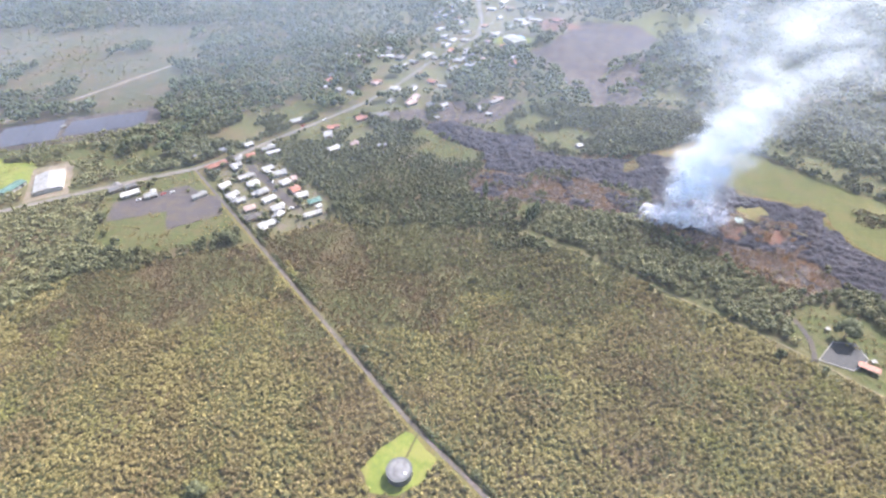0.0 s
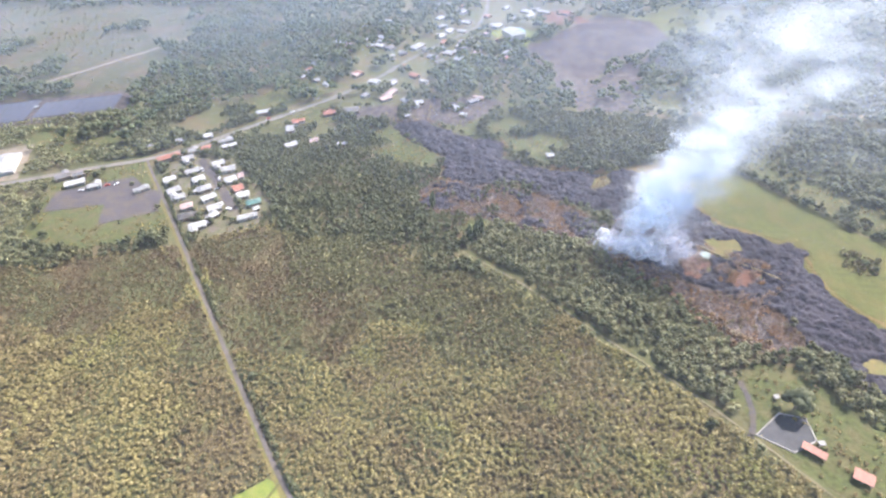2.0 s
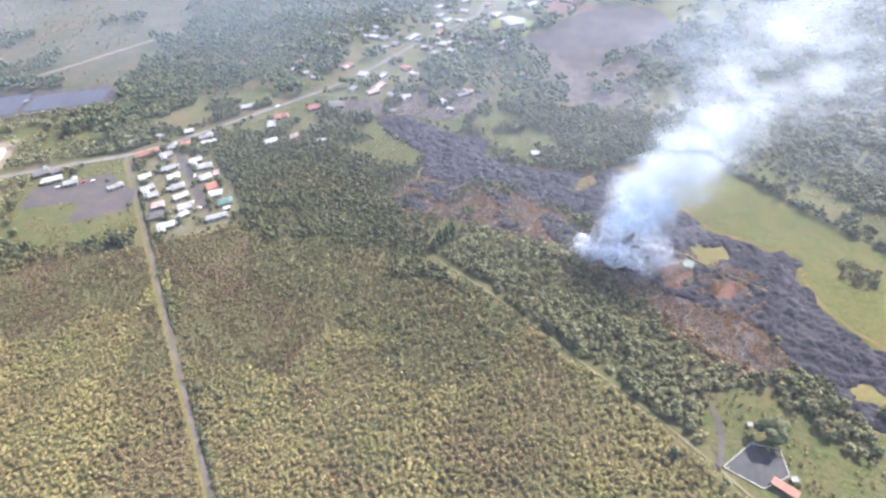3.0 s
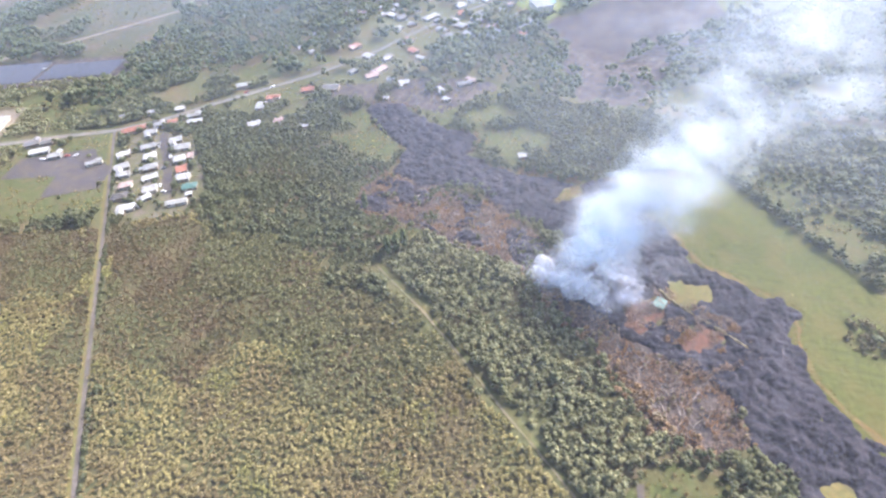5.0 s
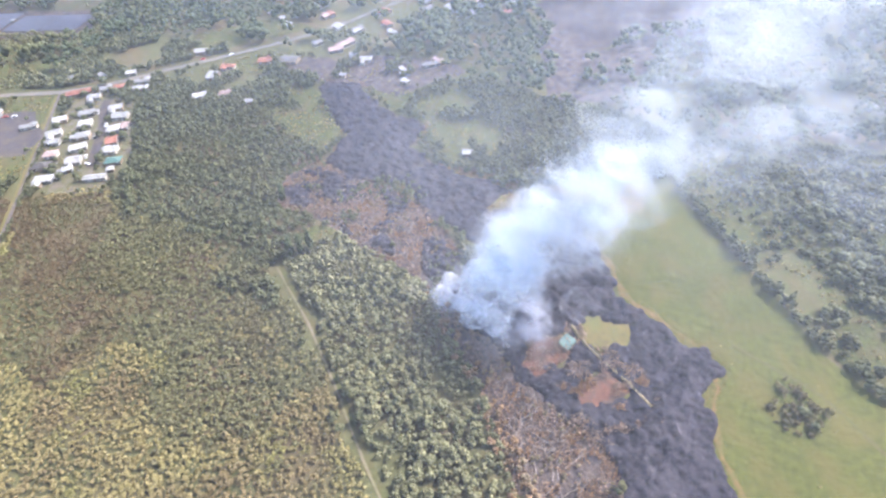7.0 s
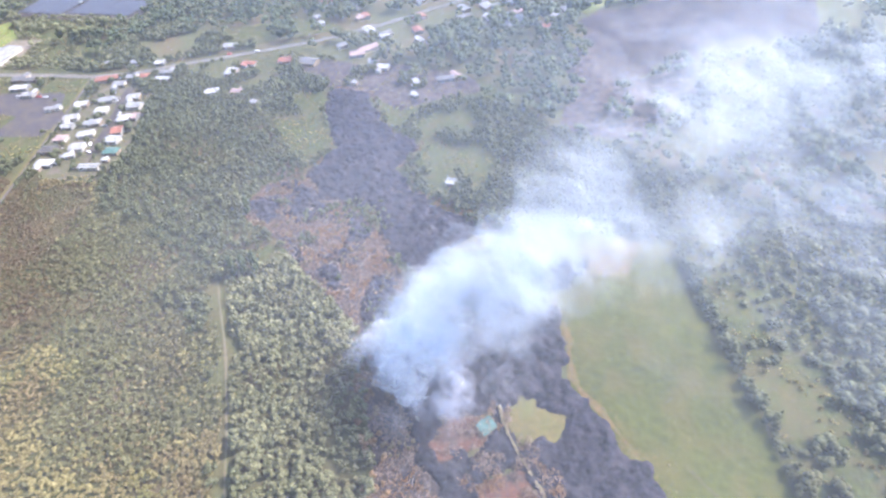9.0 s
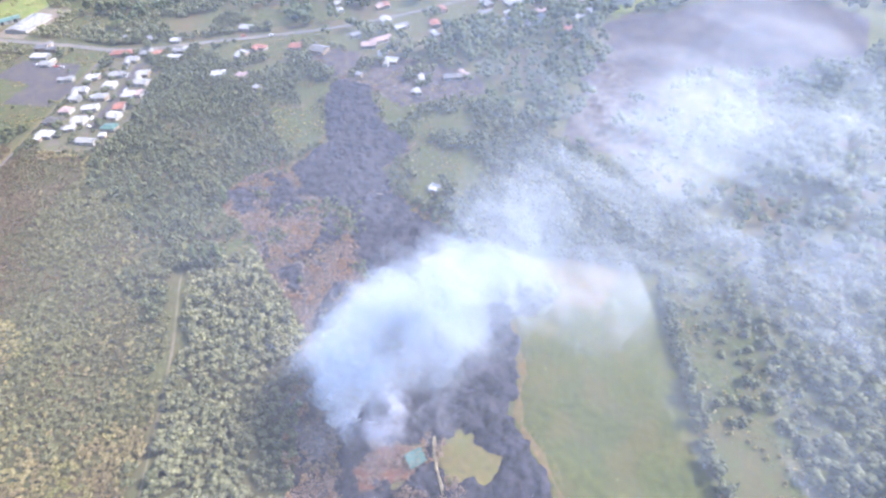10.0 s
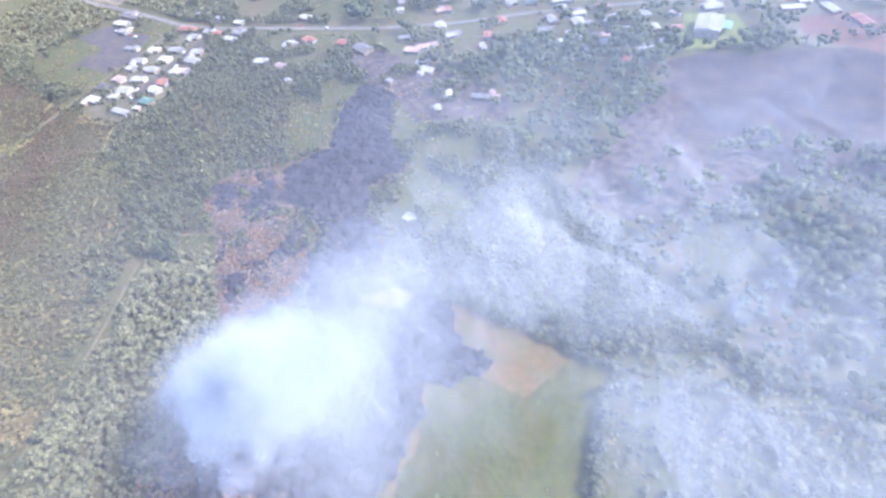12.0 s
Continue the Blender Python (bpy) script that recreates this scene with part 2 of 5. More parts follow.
S_FARHAZE = smoke_material("far_haze", 0.185, 320.0, 0.2, 0.6, (0.60, 0.76, 1.0), lambda n, l, x, y, z: step_range(n, l, y, 230.0, 760.0, 0.0, 1.0))


# ---------------------------------------------------------------- plan
ROAD = [(62, 50), (-5, 119), (-40, 150), (-96, 209), (-205, 326), (-290, 416)]
HIGHWAY = [(-640, 230), (-435, 341), (-385, 369), (-334, 396), (-290, 416), (-258, 443), (-234, 474), (-197, 517), (-157, 566), (-125, 620), (-97, 690), (-59, 763), (-30, 815), (-26, 900), (-38, 1030), (-50, 1300)]
STREET = [(-237, 423), (-229, 412), (-203, 389), (-180, 364), (-167, 349)]
TRACK = [(22, 324), (40, 312), (55, 304), (89, 279), (119, 255), (145, 236), (169, 217), (190, 198), (225, 165), (260, 130)]
DIRTROAD = [(-660, 420), (-583, 521), (-550, 565), (-516, 618), (-489, 667), (-467, 704), (-440, 745)]
DRIVE = [(184, 238), (186, 229), (189, 219), (185, 209), (181, 204)]
FARPATH = [(31, 575), (34, 540), (42, 470)]
LAVA = [(-71, 498), (-74, 512), (-44, 520), (-20, 502), (0, 490), (36, 484), (39, 458), (61, 441), (82, 442), (105, 438), (117, 435), (141, 447), (155, 441), (178, 446), (184, 436), (174, 416), (186, 403), (204, 375),
        (224, 370), (234, 361), (243, 361), (252, 352), (247, 336), (252, 316), (262, 298), (280, 283), (310, 262), (350, 232), (310, 205), (262, 233), (246, 238), (242, 258), (226, 268), (224, 283), (212, 297),
        (190, 302), (170, 309), (158, 320), (134, 330), (114, 350), (114, 362), (130, 372), (112, 386), (84, 395), (52, 415), (20, 405), (-10, 417), (-13, 452), (-50, 475)]
ISLE = [(186, 347), (190, 356), (194, 361), (203, 358), (209, 361), (213, 350), (211, 342), (205, 346), (201, 340), (194, 343)]
ISLE_RED = [(194, 316), (205, 331), (217, 325), (209, 313), (199, 307)]
ISLE_DRY = [(115, 416), (116, 428), (125, 434), (129, 425), (122, 417)]
BURN = [(-20, 374), (-4, 366), (21, 366), (44, 360), (64, 354), (88, 350), (111, 342), (135, 318), (153, 303), (168, 287), (187, 264), (208, 258), (228, 268), (215, 300), (160, 332), (118, 370), (82, 400), (20, 414), (-12, 412), (-24, 395)]
FIELD = [(140, 447), (165, 460), (188, 471), (210, 483), (224, 460), (255, 424), (272, 405), (290, 380), (330, 350), (500, 270), (620, 150), (480, 120), (340, 215), (240, 300), (200, 380), (170, 420)]
CLEARED = [(176, 224), (186, 246), (200, 252), (223, 250), (262, 232), (310, 202), (300, 150), (240, 165), (200, 190), (186, 202)]
LOT_GRASS = [(-316, 292), (-337, 339), (-350, 366), (-292, 412), (-204, 320), (-215, 308), (-272, 286)]
LOT_CINDER = [(-268, 318), (-281, 345), (-327, 328), (-338, 356), (-305, 375), (-283, 387), (-262, 372), (-243, 369), (-229, 341)]
TANK_LAWN = [(-64, 126), (-56, 138), (-44, 148), (-33, 146), (-24, 139), (-33, 122), (-44, 114), (-56, 114)]
ESTATE = [(-262, 408), (-246, 428), (-208, 428), (-140, 362), (-138, 332), (-165, 316), (-196, 316)]
YARD = [(-459, 415), (-427, 433), (-388, 366), (-424, 353)]
WEST_GREEN = [(-520, 437), (-470, 430), (-440, 400), (-452, 360), (-520, 330)]
BACK_GREEN = [(-526, 452), (-451, 475), (-339, 462), (-302, 425), (-349, 403), (-425, 430), (-462, 432), (-500, 425)]
VERGE_GREEN = [(-240, 500), (-262, 540), (-235, 578), (-195, 611), (-150, 601), (-197, 545)]
FRONT_GREEN = [(-205, 478), (-160, 552), (-138, 552), (-120, 520), (-165, 490)]
FLOW_GREEN = [(-84, 452), (-62, 470), (-92, 480), (-96, 496), (-70, 502), (-50, 472), (-12, 455), (-20, 432), (-34, 428)]
EAST_GREEN = [(38, 470), (0, 494), (-30, 515), (-10, 556), (22, 585), (50, 570), (72, 540), (96, 486), (104, 452), (76, 446)]
GLADE = [(14, 350), (24, 362), (41, 365), (43, 353), (28, 343)]
GLADE_EAST = [(172, 570), (190, 600), (212, 592), (210, 570), (194, 551)]
GLADE_STRIP = [(226, 470), (262, 458), (290, 436), (330, 390), (318, 372), (284, 414), (262, 426)]
CINDER_PLAIN = [(40, 710), (47, 747), (73, 765), (86, 800), (140, 872), (210, 850), (230, 760), (194, 715), (156, 689), (129, 644), (108, 640), (60, 690)]
SLASH = [(58, 692), (108, 642), (132, 642), (158, 690), (180, 660), (160, 560), (109, 548), (88, 606), (66, 638)]
SOLAR = [(-575, 505), (-507, 532), (-405, 568), (-372, 514), (-470, 472), (-526, 448)]
SHRUBS = [(-430, 20), (-345, 200), (-312, 262), (-196, 298), (-172, 312), (-130, 330), (-40, 332), (10, 312), (52, 299), (118, 250), (168, 212), (200, 180), (290, 90), (150, -20)]
VILLAGE = [(-20, 800), (30, 840), (70, 800), (110, 830), (130, 900), (90, 1000), (20, 1010), (-15, 960), (-18, 860)]
BURNT_LOTS = [(-142, 520), (-118, 548), (-84, 552), (-50, 572), (10, 582), (34, 566), (14, 540), (-4, 512), (-40, 516), (-72, 508), (-96, 512)]
WEST_PLAIN = [(-1300, 300), (-470, 440), (-380, 470), (-390, 620), (-480, 900), (-700, 1100), (-1500, 1300)]
FERNS_EAST = [(-186, 300), (-130, 326), (-40, 328), (0, 312), (5, 285), (-14, 250), (-44, 216), (-92, 208), (-150, 262)]
FERNS_WEST = [(-312, 264), (-200, 296), (-170, 285), (-150, 255), (-190, 225), (-250, 210), (-320, 215)]
GREEN_SHRUBS = [(-116, 349), (-19, 368), (28, 315), (60, 292), (96, 270), (72, 256), (19, 250), (-37, 273), (-81, 306)]
BRIGHT_SHRUBS = [(13, 248), (42, 256), (66, 239), (53, 222), (22, 228)]
EAST_WOOD = [(206, 490), (222, 470), (242, 446), (262, 422), (278, 402), (300, 376), (380, 330), (440, 400), (400, 520), (320, 560), (236, 540)]
FIELD_HEDGE = [(212, 487), (222, 466), (240, 444), (258, 424), (270, 408)]
BROWN_GRASS = [(258, 424), (279, 436), (297, 415), (288, 404), (282, 396), (270, 408)]
SINGED_FIELD = [(141, 447), (159, 459), (179, 472), (197, 472), (199, 446), (184, 436), (170, 440), (153, 437)]
ORANGE_STRIP = [(80, 438), (82, 449), (96, 447), (108, 450), (125, 447), (128, 438), (104, 437)]
ORANGE_WEST = [(-24, 405), (-43, 420), (-43, 430), (2, 414), (3, 402)]
SURVIVORS = [(22, 394), (47, 427), (74, 412), (69, 396), (43, 392)]
RUST_BRUSH = [(168, 320), (169, 332), (183, 343), (190, 334), (184, 324), (177, 316)]
FAR_GREEN = [(186, 839), (230, 900), (276, 941), (356, 885), (265, 767), (218, 795)]
ISLE_SOUTH = [(250, 259), (258, 263), (267, 255), (261, 250), (251, 252)]
TAN_PATCH = [(199, 253), (214, 251), (213, 242), (201, 239)]
CLEAR_BAND = [(216, 248), (232, 261), (240, 249), (250, 242), (256, 230), (245, 216), (234, 229), (217, 239)]
HALL_YARD = [(53, 853), (72, 893), (97, 905), (130, 842), (100, 830), (74, 827)]
SLASH_EAST = [(143, 668), (152, 694), (200, 710), (214, 690), (186, 669), (163, 646)]
GYM_LAWN = [(-10, 790), (17, 822), (60, 790), (40, 735), (20, 745)]


def inside(poly, P):
    a = np.array(poly, float)
    b = np.roll(a, -1, 0)
    res = np.zeros(len(P), bool)
    for (x0, y0), (x1, y1) in zip(a, b):
        c = (y0 > P[:, 1]) != (y1 > P[:, 1])
        res ^= c & (P[:, 0] < (x1 - x0) * (P[:, 1] - y0) / ((y1 - y0) or 1e-9) + x0)
    return res


def to_line(line, P, closed=False):
    a = np.array(line + line[:1] if closed else line, float)
    best = np.full(len(P), 1e9)
    for p, q in zip(a[:-1], a[1:]):
        d = q - p
        k = np.clip(((P - p) @ d) / (d @ d), 0, 1)
        best = np.minimum(best, np.hypot(*(P - p - k[:, None] * d).T))
    return best


def depth_in(poly, P):
    """Metres inside the outline; negative outside."""
    d = to_line(poly, P, True)
    return np.where(inside(poly, P), d, -d)


rng = np.random.default_rng(7)


def lattice_noise(P, size, seed=0):
    """Smooth noise over the plan, 0 to 1."""
    g = np.random.default_rng(seed).random((256, 256))
    u = P / size
    i = np.floor(u).astype(int)
    f = u - i
    f = f * f * (3 - 2 * f)
    a, b = g[i[:, 0] % 256, i[:, 1] % 256], g[(i[:, 0] + 1) % 256, i[:, 1] % 256]
    c, d = g[i[:, 0] % 256, (i[:, 1] + 1) % 256], g[(i[:, 0] + 1) % 256, (i[:, 1] + 1) % 256]
    return (a * (1 - f[:, 0]) + b * f[:, 0]) * (1 - f[:, 1]) + (c * (1 - f[:, 0]) + d * f[:, 0]) * f[:, 1]


# ---------------------------------------------------------------- mesh helpers
def mesh_of(name, verts, faces, size=4, tone=None, smooth=False):
    """A mesh from arrays: verts (n, 3) and faces (m, size)."""
    me = bpy.data.meshes.new(name)
    verts, faces = np.asarray(verts, np.float32), np.asarray(faces, np.int32)
    me.vertices.add(len(verts))
    me.vertices.foreach_set("co", verts.ravel())
    me.loops.add(faces.size)
    me.loops.foreach_set("vertex_index", faces.ravel())
    me.polygons.add(len(faces))
    me.polygons.foreach_set("loop_start", np.arange(len(faces), dtype=np.int32) * size)
    if smooth:
        me.polygons.foreach_set("use_smooth", np.ones(len(faces), bool))
    me.update(calc_edges=True)
    if tone is not None:
        at = me.attributes.new("tree_tone", "FLOAT", "FACE")
        at.data.foreach_set("value", np.asarray(tone, np.float32))
    return me


def link(name, me, material, parent=None, label=""):
    ob = new(name, me)
    if material and not me.materials:
        me.materials.append(material)
    if parent:
        ob.parent = parent
    if label:
        ob["label"] = label
    return ob


def part(name, bm, material, parent, label=""):
    me = bpy.data.meshes.new(name)
    bm.to_mesh(me)
    bm.free()
    return link(name, me, material, parent, label)


def thing(name, m, label, category, group="", kind=""):
    ob = new(name)
    ob.matrix_basis = m
    return tagged(ob, label, category, group, kind)


def box(bm, x, y, z, sx, sy, sz, rz=0.0):
    """A box with its base centre at x, y, z."""
    r = bmesh.ops.create_cube(bm, size=1.0, matrix=pose(x, y, z + sz / 2, 0, 0, rz) @ Matrix.Diagonal((sx, sy, sz, 1)))
    return r["verts"]


def sheet(name, poly, z, material, label, category, wobble=1.5, step=4.0, thick=0.06):
    """A patch of ground with an uneven outline, a thin slab laid on the land."""
    pts = []
    n = len(poly)
    for i in range(n):
        p, q = Vector(poly[i]), Vector(poly[(i + 1) % n])
        k = max(1, int((q - p).length / step))
        for j in range(k):
            c = p.lerp(q, j / k)
            d = noise.noise_vector((c.x * 0.09, c.y * 0.09, z)) * wobble
            pts.append((c.x + d.x, c.y + d.y))
    bm = bmesh.new()
    top = [bm.verts.new((x, y, z)) for x, y in pts]
    low = [bm.verts.new((x, y, z - thick)) for x, y in pts]
    f = bm.faces.new(top)
    if f.normal.z < 0 or f.calc_area() and sum(a[0] * b[1] - b[0] * a[1] for a, b in zip(pts, pts[1:] + pts[:1])) < 0:
        f.normal_flip()
    for i in range(len(pts)):
        j = (i + 1) % len(pts)
        bm.faces.new((top[i], low[i], low[j], top[j]))
    ob = part(name, bm, material, None)
    return tagged(ob, label, category, "", "structure")


def ribbon(name, line, width, z, material, label, category, shift=0.0, wobble=0.0, thick=0.12, step=6.0):
    """A road along a line, a slab with its top at z; shift moves it to the line's right."""
    pts = []
    for p, q in zip(line[:-1], line[1:]):
        p, q = Vector(p), Vector(q)
        k = max(1, int((q - p).length / step))
        pts += [p.lerp(q, j / k) for j in range(k)]
    pts.append(Vector(line[-1]))
    for _ in range(3):
        pts = [pts[0]] + [(a + b * 2 + c) / 4 for a, b, c in zip(pts, pts[1:], pts[2:])] + [pts[-1]]
    bm = bmesh.new()
    rows = []
    for i, p in enumerate(pts):
        d = (pts[min(i + 1, len(pts) - 1)] - pts[max(i - 1, 0)]).normalized()
        s = Vector((d.y, -d.x))
        w1 = width / 2 + wobble * noise.noise((p.x * 0.13, p.y * 0.13, 1.0))
        w2 = width / 2 + wobble * noise.noise((p.x * 0.13, p.y * 0.13, 9.0))
        a, b = p + s * (shift - w1), p + s * (shift + w2)
        rows.append([bm.verts.new(v) for v in ((a.x, a.y, z - thick), (a.x, a.y, z), (b.x, b.y, z), (b.x, b.y, z - thick))])
    for r, t_ in zip(rows, rows[1:]):
        for k in range(3):
            bm.faces.new((r[k], r[k + 1], t_[k + 1], t_[k]))
    bmesh.ops.recalc_face_normals(bm, faces=bm.faces)
    ob = part(name, bm, material, None)
    return tagged(ob, label, category, "", "structure")


# ---------------------------------------------------------------- ground
def ground_sheet():
    inner = np.arange(-1300, 1301, 20.0)
    xs = np.concatenate(([-4800, -3000, -2000], inner, [2000, 3000, 4800]))
    ys = np.concatenate(([-4000, -2000], np.arange(-600, 2001, 20.0), [3000, 4800]))
    X, Y = np.meshgrid(xs, ys, indexing="ij")
    P = np.stack((X.ravel(), Y.ravel()), 1)
    z = (lattice_noise(P, 60.0, 3) - 1.0) * 0.25
    V = np.column_stack((P, z))
    i, j = np.meshgrid(np.arange(len(xs) - 1), np.arange(len(ys) - 1), indexing="ij")
    a = (i * len(ys) + j).ravel()
    F = np.stack((a, a + len(ys), a + len(ys) + 1, a + 1), 1)
    return tagged(link("ground", mesh_of("ground", V, F, smooth=True), M_SOIL), "flat tropical lowland of dark undergrowth and soil", "ground", "", "structure")


ground_sheet()
for nm, poly, z, m, lb in (
        ("west_plain", WEST_PLAIN, 0.06, M_PLAIN, "wide dull olive and brown grass plain"),
        ("pasture", FIELD, 0.10, M_FIELD, "wide yellow-green pasture beside the lava flow"),
        ("clearing", CLEARED, 0.10, M_ROUGH, "mown green clearing round the sheds"),
        ("grass_lot", LOT_GRASS, 0.10, M_GRASS, "overgrown green and tan grass lot"),
        ("cinder_lot", LOT_CINDER, 0.16, M_LOT, "bare dark grey cinder parking lot"),
        ("lawn", TANK_LAWN, 0.10, M_LAWN, "bright green mown lawn round the water tank"),
        ("estate_ground", ESTATE, 0.10, M_YARD, "worn grey-brown ground between the estate houses"),
        ("yard", YARD, 0.12, M_DIRT, "pale bare dirt yard round a large white building"),
        ("west_meadow", WEST_GREEN, 0.10, M_LAWN, "bright green meadow by the highway"),
        ("back_meadow", BACK_GREEN, 0.10, M_GRASS, "green and tan meadow behind the highway"),
        ("roadside_meadow", VERGE_GREEN, 0.10, M_GRASS, "green house lots beyond the highway"),
        ("front_meadow", FRONT_GREEN, 0.10, M_GRASS, "green house lots along the highway"),
        ("flow_meadow", FLOW_GREEN, 0.10, M_ROUGH, "yellow-green grass beside the lava tongue"),
        ("east_meadow", EAST_GREEN, 0.10, M_ROUGH, "rough green grass with paths beyond the lava"),
        ("glade", GLADE, 0.10, M_GRASS, "small green glade in the woods"),
        ("east_glade", GLADE_EAST, 0.10, M_GRASS, "pale green glade in the eastern woods"),
        ("grass_strip", GLADE_STRIP, 0.10, M_ROUGH, "green strip of grass between two woods"),
        ("cinder_plain", CINDER_PLAIN, 0.14, M_OLDLAVA, "bare dark purple-brown plain of old lava"),
        ("cut_slope", SLASH, 0.12, M_SCORCH, "pale stripped ground with felled branches"),
        ("solar_yard", SOLAR, 0.10, M_SCORCH, "brown earth under the solar panels"),
        ("village_yard", VILLAGE, 0.11, M_YARD, "worn grass and bare ground of the village centre"),
        ("school_lawn", GYM_LAWN, 0.12, M_LAWN, "bright yellow-green lawn round the big hall"),
        ("far_meadow", FAR_GREEN, 0.12, M_FIELD, "light yellow-green meadows beyond the old lava"),
        ("singed_pasture", SINGED_FIELD, 0.17, M_SINGEDSOIL, "orange-brown singed pasture beside the lava's bend"),
        ("wood_pasture", EAST_WOOD, 0.13, M_ROUGH, "rough green grass between the rounded trees"),
        ("brown_grass", BROWN_GRASS, 0.18, M_TRACKGRASS, "brown and tan dry grass patch behind the hedge"),
        ("bare_yard", HALL_YARD, 0.16, M_REDSOIL, "pale orange bare yard behind the school hall"),
        ("eastern_slope", SLASH_EAST, 0.15, M_SCORCH, "pale stripped ground at the old lava's edge"),
        ("burnt_lots", BURNT_LOTS, 0.11, M_SCORCH, "grey-brown burnt house lots before the lava's tip"),
        ("scorched_ground", BURN, 0.12, M_SCORCH, "reddish brown scorched ground along the lava")):
    sheet(nm, poly, z, m, lb, "lawn" if "lawn" in nm else "ground")
ribbon("road_verge", ROAD, 4.2, 0.14, M_DRY, "yellow-green grass verge of the narrow road", "verge", -1.3, 1.2)
ribbon("road", ROAD, 2.3, 0.24, M_ASPHALT, "narrow straight worn grey road", "road")
ribbon("highway_verge", HIGHWAY, 11.0, 0.15, M_GRASS, "grass verge of the highway", "verge", 0, 2.0)
ribbon("highway", HIGHWAY, 6.4, 0.25, M_HIGHWAY, "two-lane pale grey asphalt highway", "road")
ribbon("street", STREET, 7.0, 0.22, M_LOT, "short dead-end estate street of dark asphalt", "road")
ribbon("track_verge", TRACK, 3.4, 0.14, M_TRACKGRASS, "tan and green grass strip along the track", "verge", -1.2, 2.8)
ribbon("track", TRACK, 1.1, 0.2, M_TRACK, "pale two-rut track along the wood", "track", 0, 0.6)
ribbon("dirt_road", DIRTROAD, 7.0, 0.2, M_DIRT, "straight pale dirt road", "road", 0, 1.0)
ribbon("driveway", DRIVE, 3.0, 0.2, M_LOT, "short grey gravel driveway", "road", 0, 0.5)
ribbon("field_path", [(255, 368), (269, 363), (280, 360), (295, 356), (300, 348), (313, 337), (330, 326)], 1.2, 0.16, M_TRACKGRASS, "faint worn path across the pasture", "path", 0, 0.4, 0.05)
ribbon("singed_rim", [(174, 414), (190, 400), (206, 374), (226, 371), (236, 362), (252, 354), (250, 336), (254, 317), (264, 299), (282, 284), (312, 263)], 2.6, 0.19, M_SINGEDSOIL, "orange-brown singed rim of the pasture along the lava", "verge", 0.4, 2.6)
ribbon("path", FARPATH, 2.6, 0.2, M_GRASS, "straight pale green mown path", "path", 0, 0.5)


# ---------------------------------------------------------------- lava flow
def in_pool(P):
    """Where lava stands among the northern scorched brush."""
    lobe = np.minimum((lattice_noise(P @ np.array([[0.8, -0.6], [0.6, 0.8]]) * np.array([1.0, 0.6]), 13.0, 18) - 0.50) * 26.0, depth_in(BURN, P) - 2.0)
    return np.where(P[:, 1] > 336, lobe, -9.0)


def lava_flow():
    step = 0.85
    xs, ys = np.arange(-90, 362, step), np.arange(195, 535, step)
    X, Y = np.meshgrid(xs, ys, indexing="ij")
    P = np.stack((X.ravel(), Y.ravel()), 1)
    d = depth_in(LAVA, P)
    for isle in (ISLE, ISLE_RED, ISLE_DRY, ORANGE_STRIP, RUST_BRUSH, ISLE_SOUTH):
        d = np.minimum(d, -depth_in(isle, P))
    # tongues and pools of lava among the scorched brush north of the smoke
    d = np.maximum(d, in_pool(P))
    d += (lattice_noise(P, 9.0, 11) - 0.5) * 7.0 + (lattice_noise(P, 3.5, 12) - 0.5) * 3.0
    rise = np.clip(d / 2.0, -1, 1)
    body = np.clip(d / 14.0, 0, 1)
    Q = P @ np.array([[0.85, 0.53], [-0.53, 0.85]])
    ropes = np.abs(lattice_noise(Q * np.array([0.45, 1.0]), 4.0, 13) - 0.5) * 2
    slabs = lattice_noise(P, 11.0, 14)
    cracks = np.abs(lattice_noise(P + 3 * slabs[:, None], 7.0, 16) - 0.5) * 2
    z = 1.1 * rise + body * (1.2 * slabs + 1.8 * ropes * (0.3 + slabs) + 1.3 * np.minimum(cracks * 4, 1) - 1.0) + ((lattice_noise(P, 1.9, 15) - 0.5) * 1.5 + (lattice_noise(P, 4.2, 17) - 0.5) * 1.6) * (d > 0)
    keep = d > -3.0
    idx = np.full(len(P), -1)
    idx[keep] = np.arange(keep.sum())
    i, j = np.meshgrid(np.arange(len(xs) - 1), np.arange(len(ys) - 1), indexing="ij")
    a = (i * len(ys) + j).ravel()
    F = np.stack((idx[a], idx[a + len(ys)], idx[a + len(ys) + 1], idx[a + 1]), 1)
    F = F[(F >= 0).all(1)]
    V = np.column_stack((P, z))[keep]
    return tagged(link("lava_flow", mesh_of("lava_flow", V, F, smooth=True), M_LAVA), "cooled dark grey ropy lava flow with lobed edges", "lava", "", "structure")


lava_flow()
sheet("grass_island", ISLE, 0.35, M_DRY, "tan grass island left standing in the lava", "ground", 1.0, 3.0, 0.3)
sheet("cinder_island", ISLE_RED, 0.6, M_REDSOIL, "rust red bare soil patch in the lava", "ground", 1.5, 3.0, 0.6)
sheet("south_island", ISLE_SOUTH, 0.35, M_DRY, "yellow grass island in the southern lava", "ground", 1.0, 3.0, 0.3)
sheet("tan_patch", TAN_PATCH, 0.16, M_TRACKGRASS, "orange-tan dry patch in the green clearing", "ground", 1.5, 3.0, 0.1)
sheet("brush_strip", ORANGE_STRIP, 0.3, M_SINGEDSOIL, "orange-brown scorched strip between lava and wood", "ground", 1.5, 3.0, 0.3)
sheet("rust_ground", RUST_BRUSH, 0.3, M_REDSOIL, "rust brown scorched ground beside the small shelter", "ground", 1.5, 3.0, 0.3)
sheet("brush_island", ISLE_DRY, 0.35, M_DRY, "orange-brown scorched grass patch in the lava", "ground", 1.5, 3.0, 0.3)


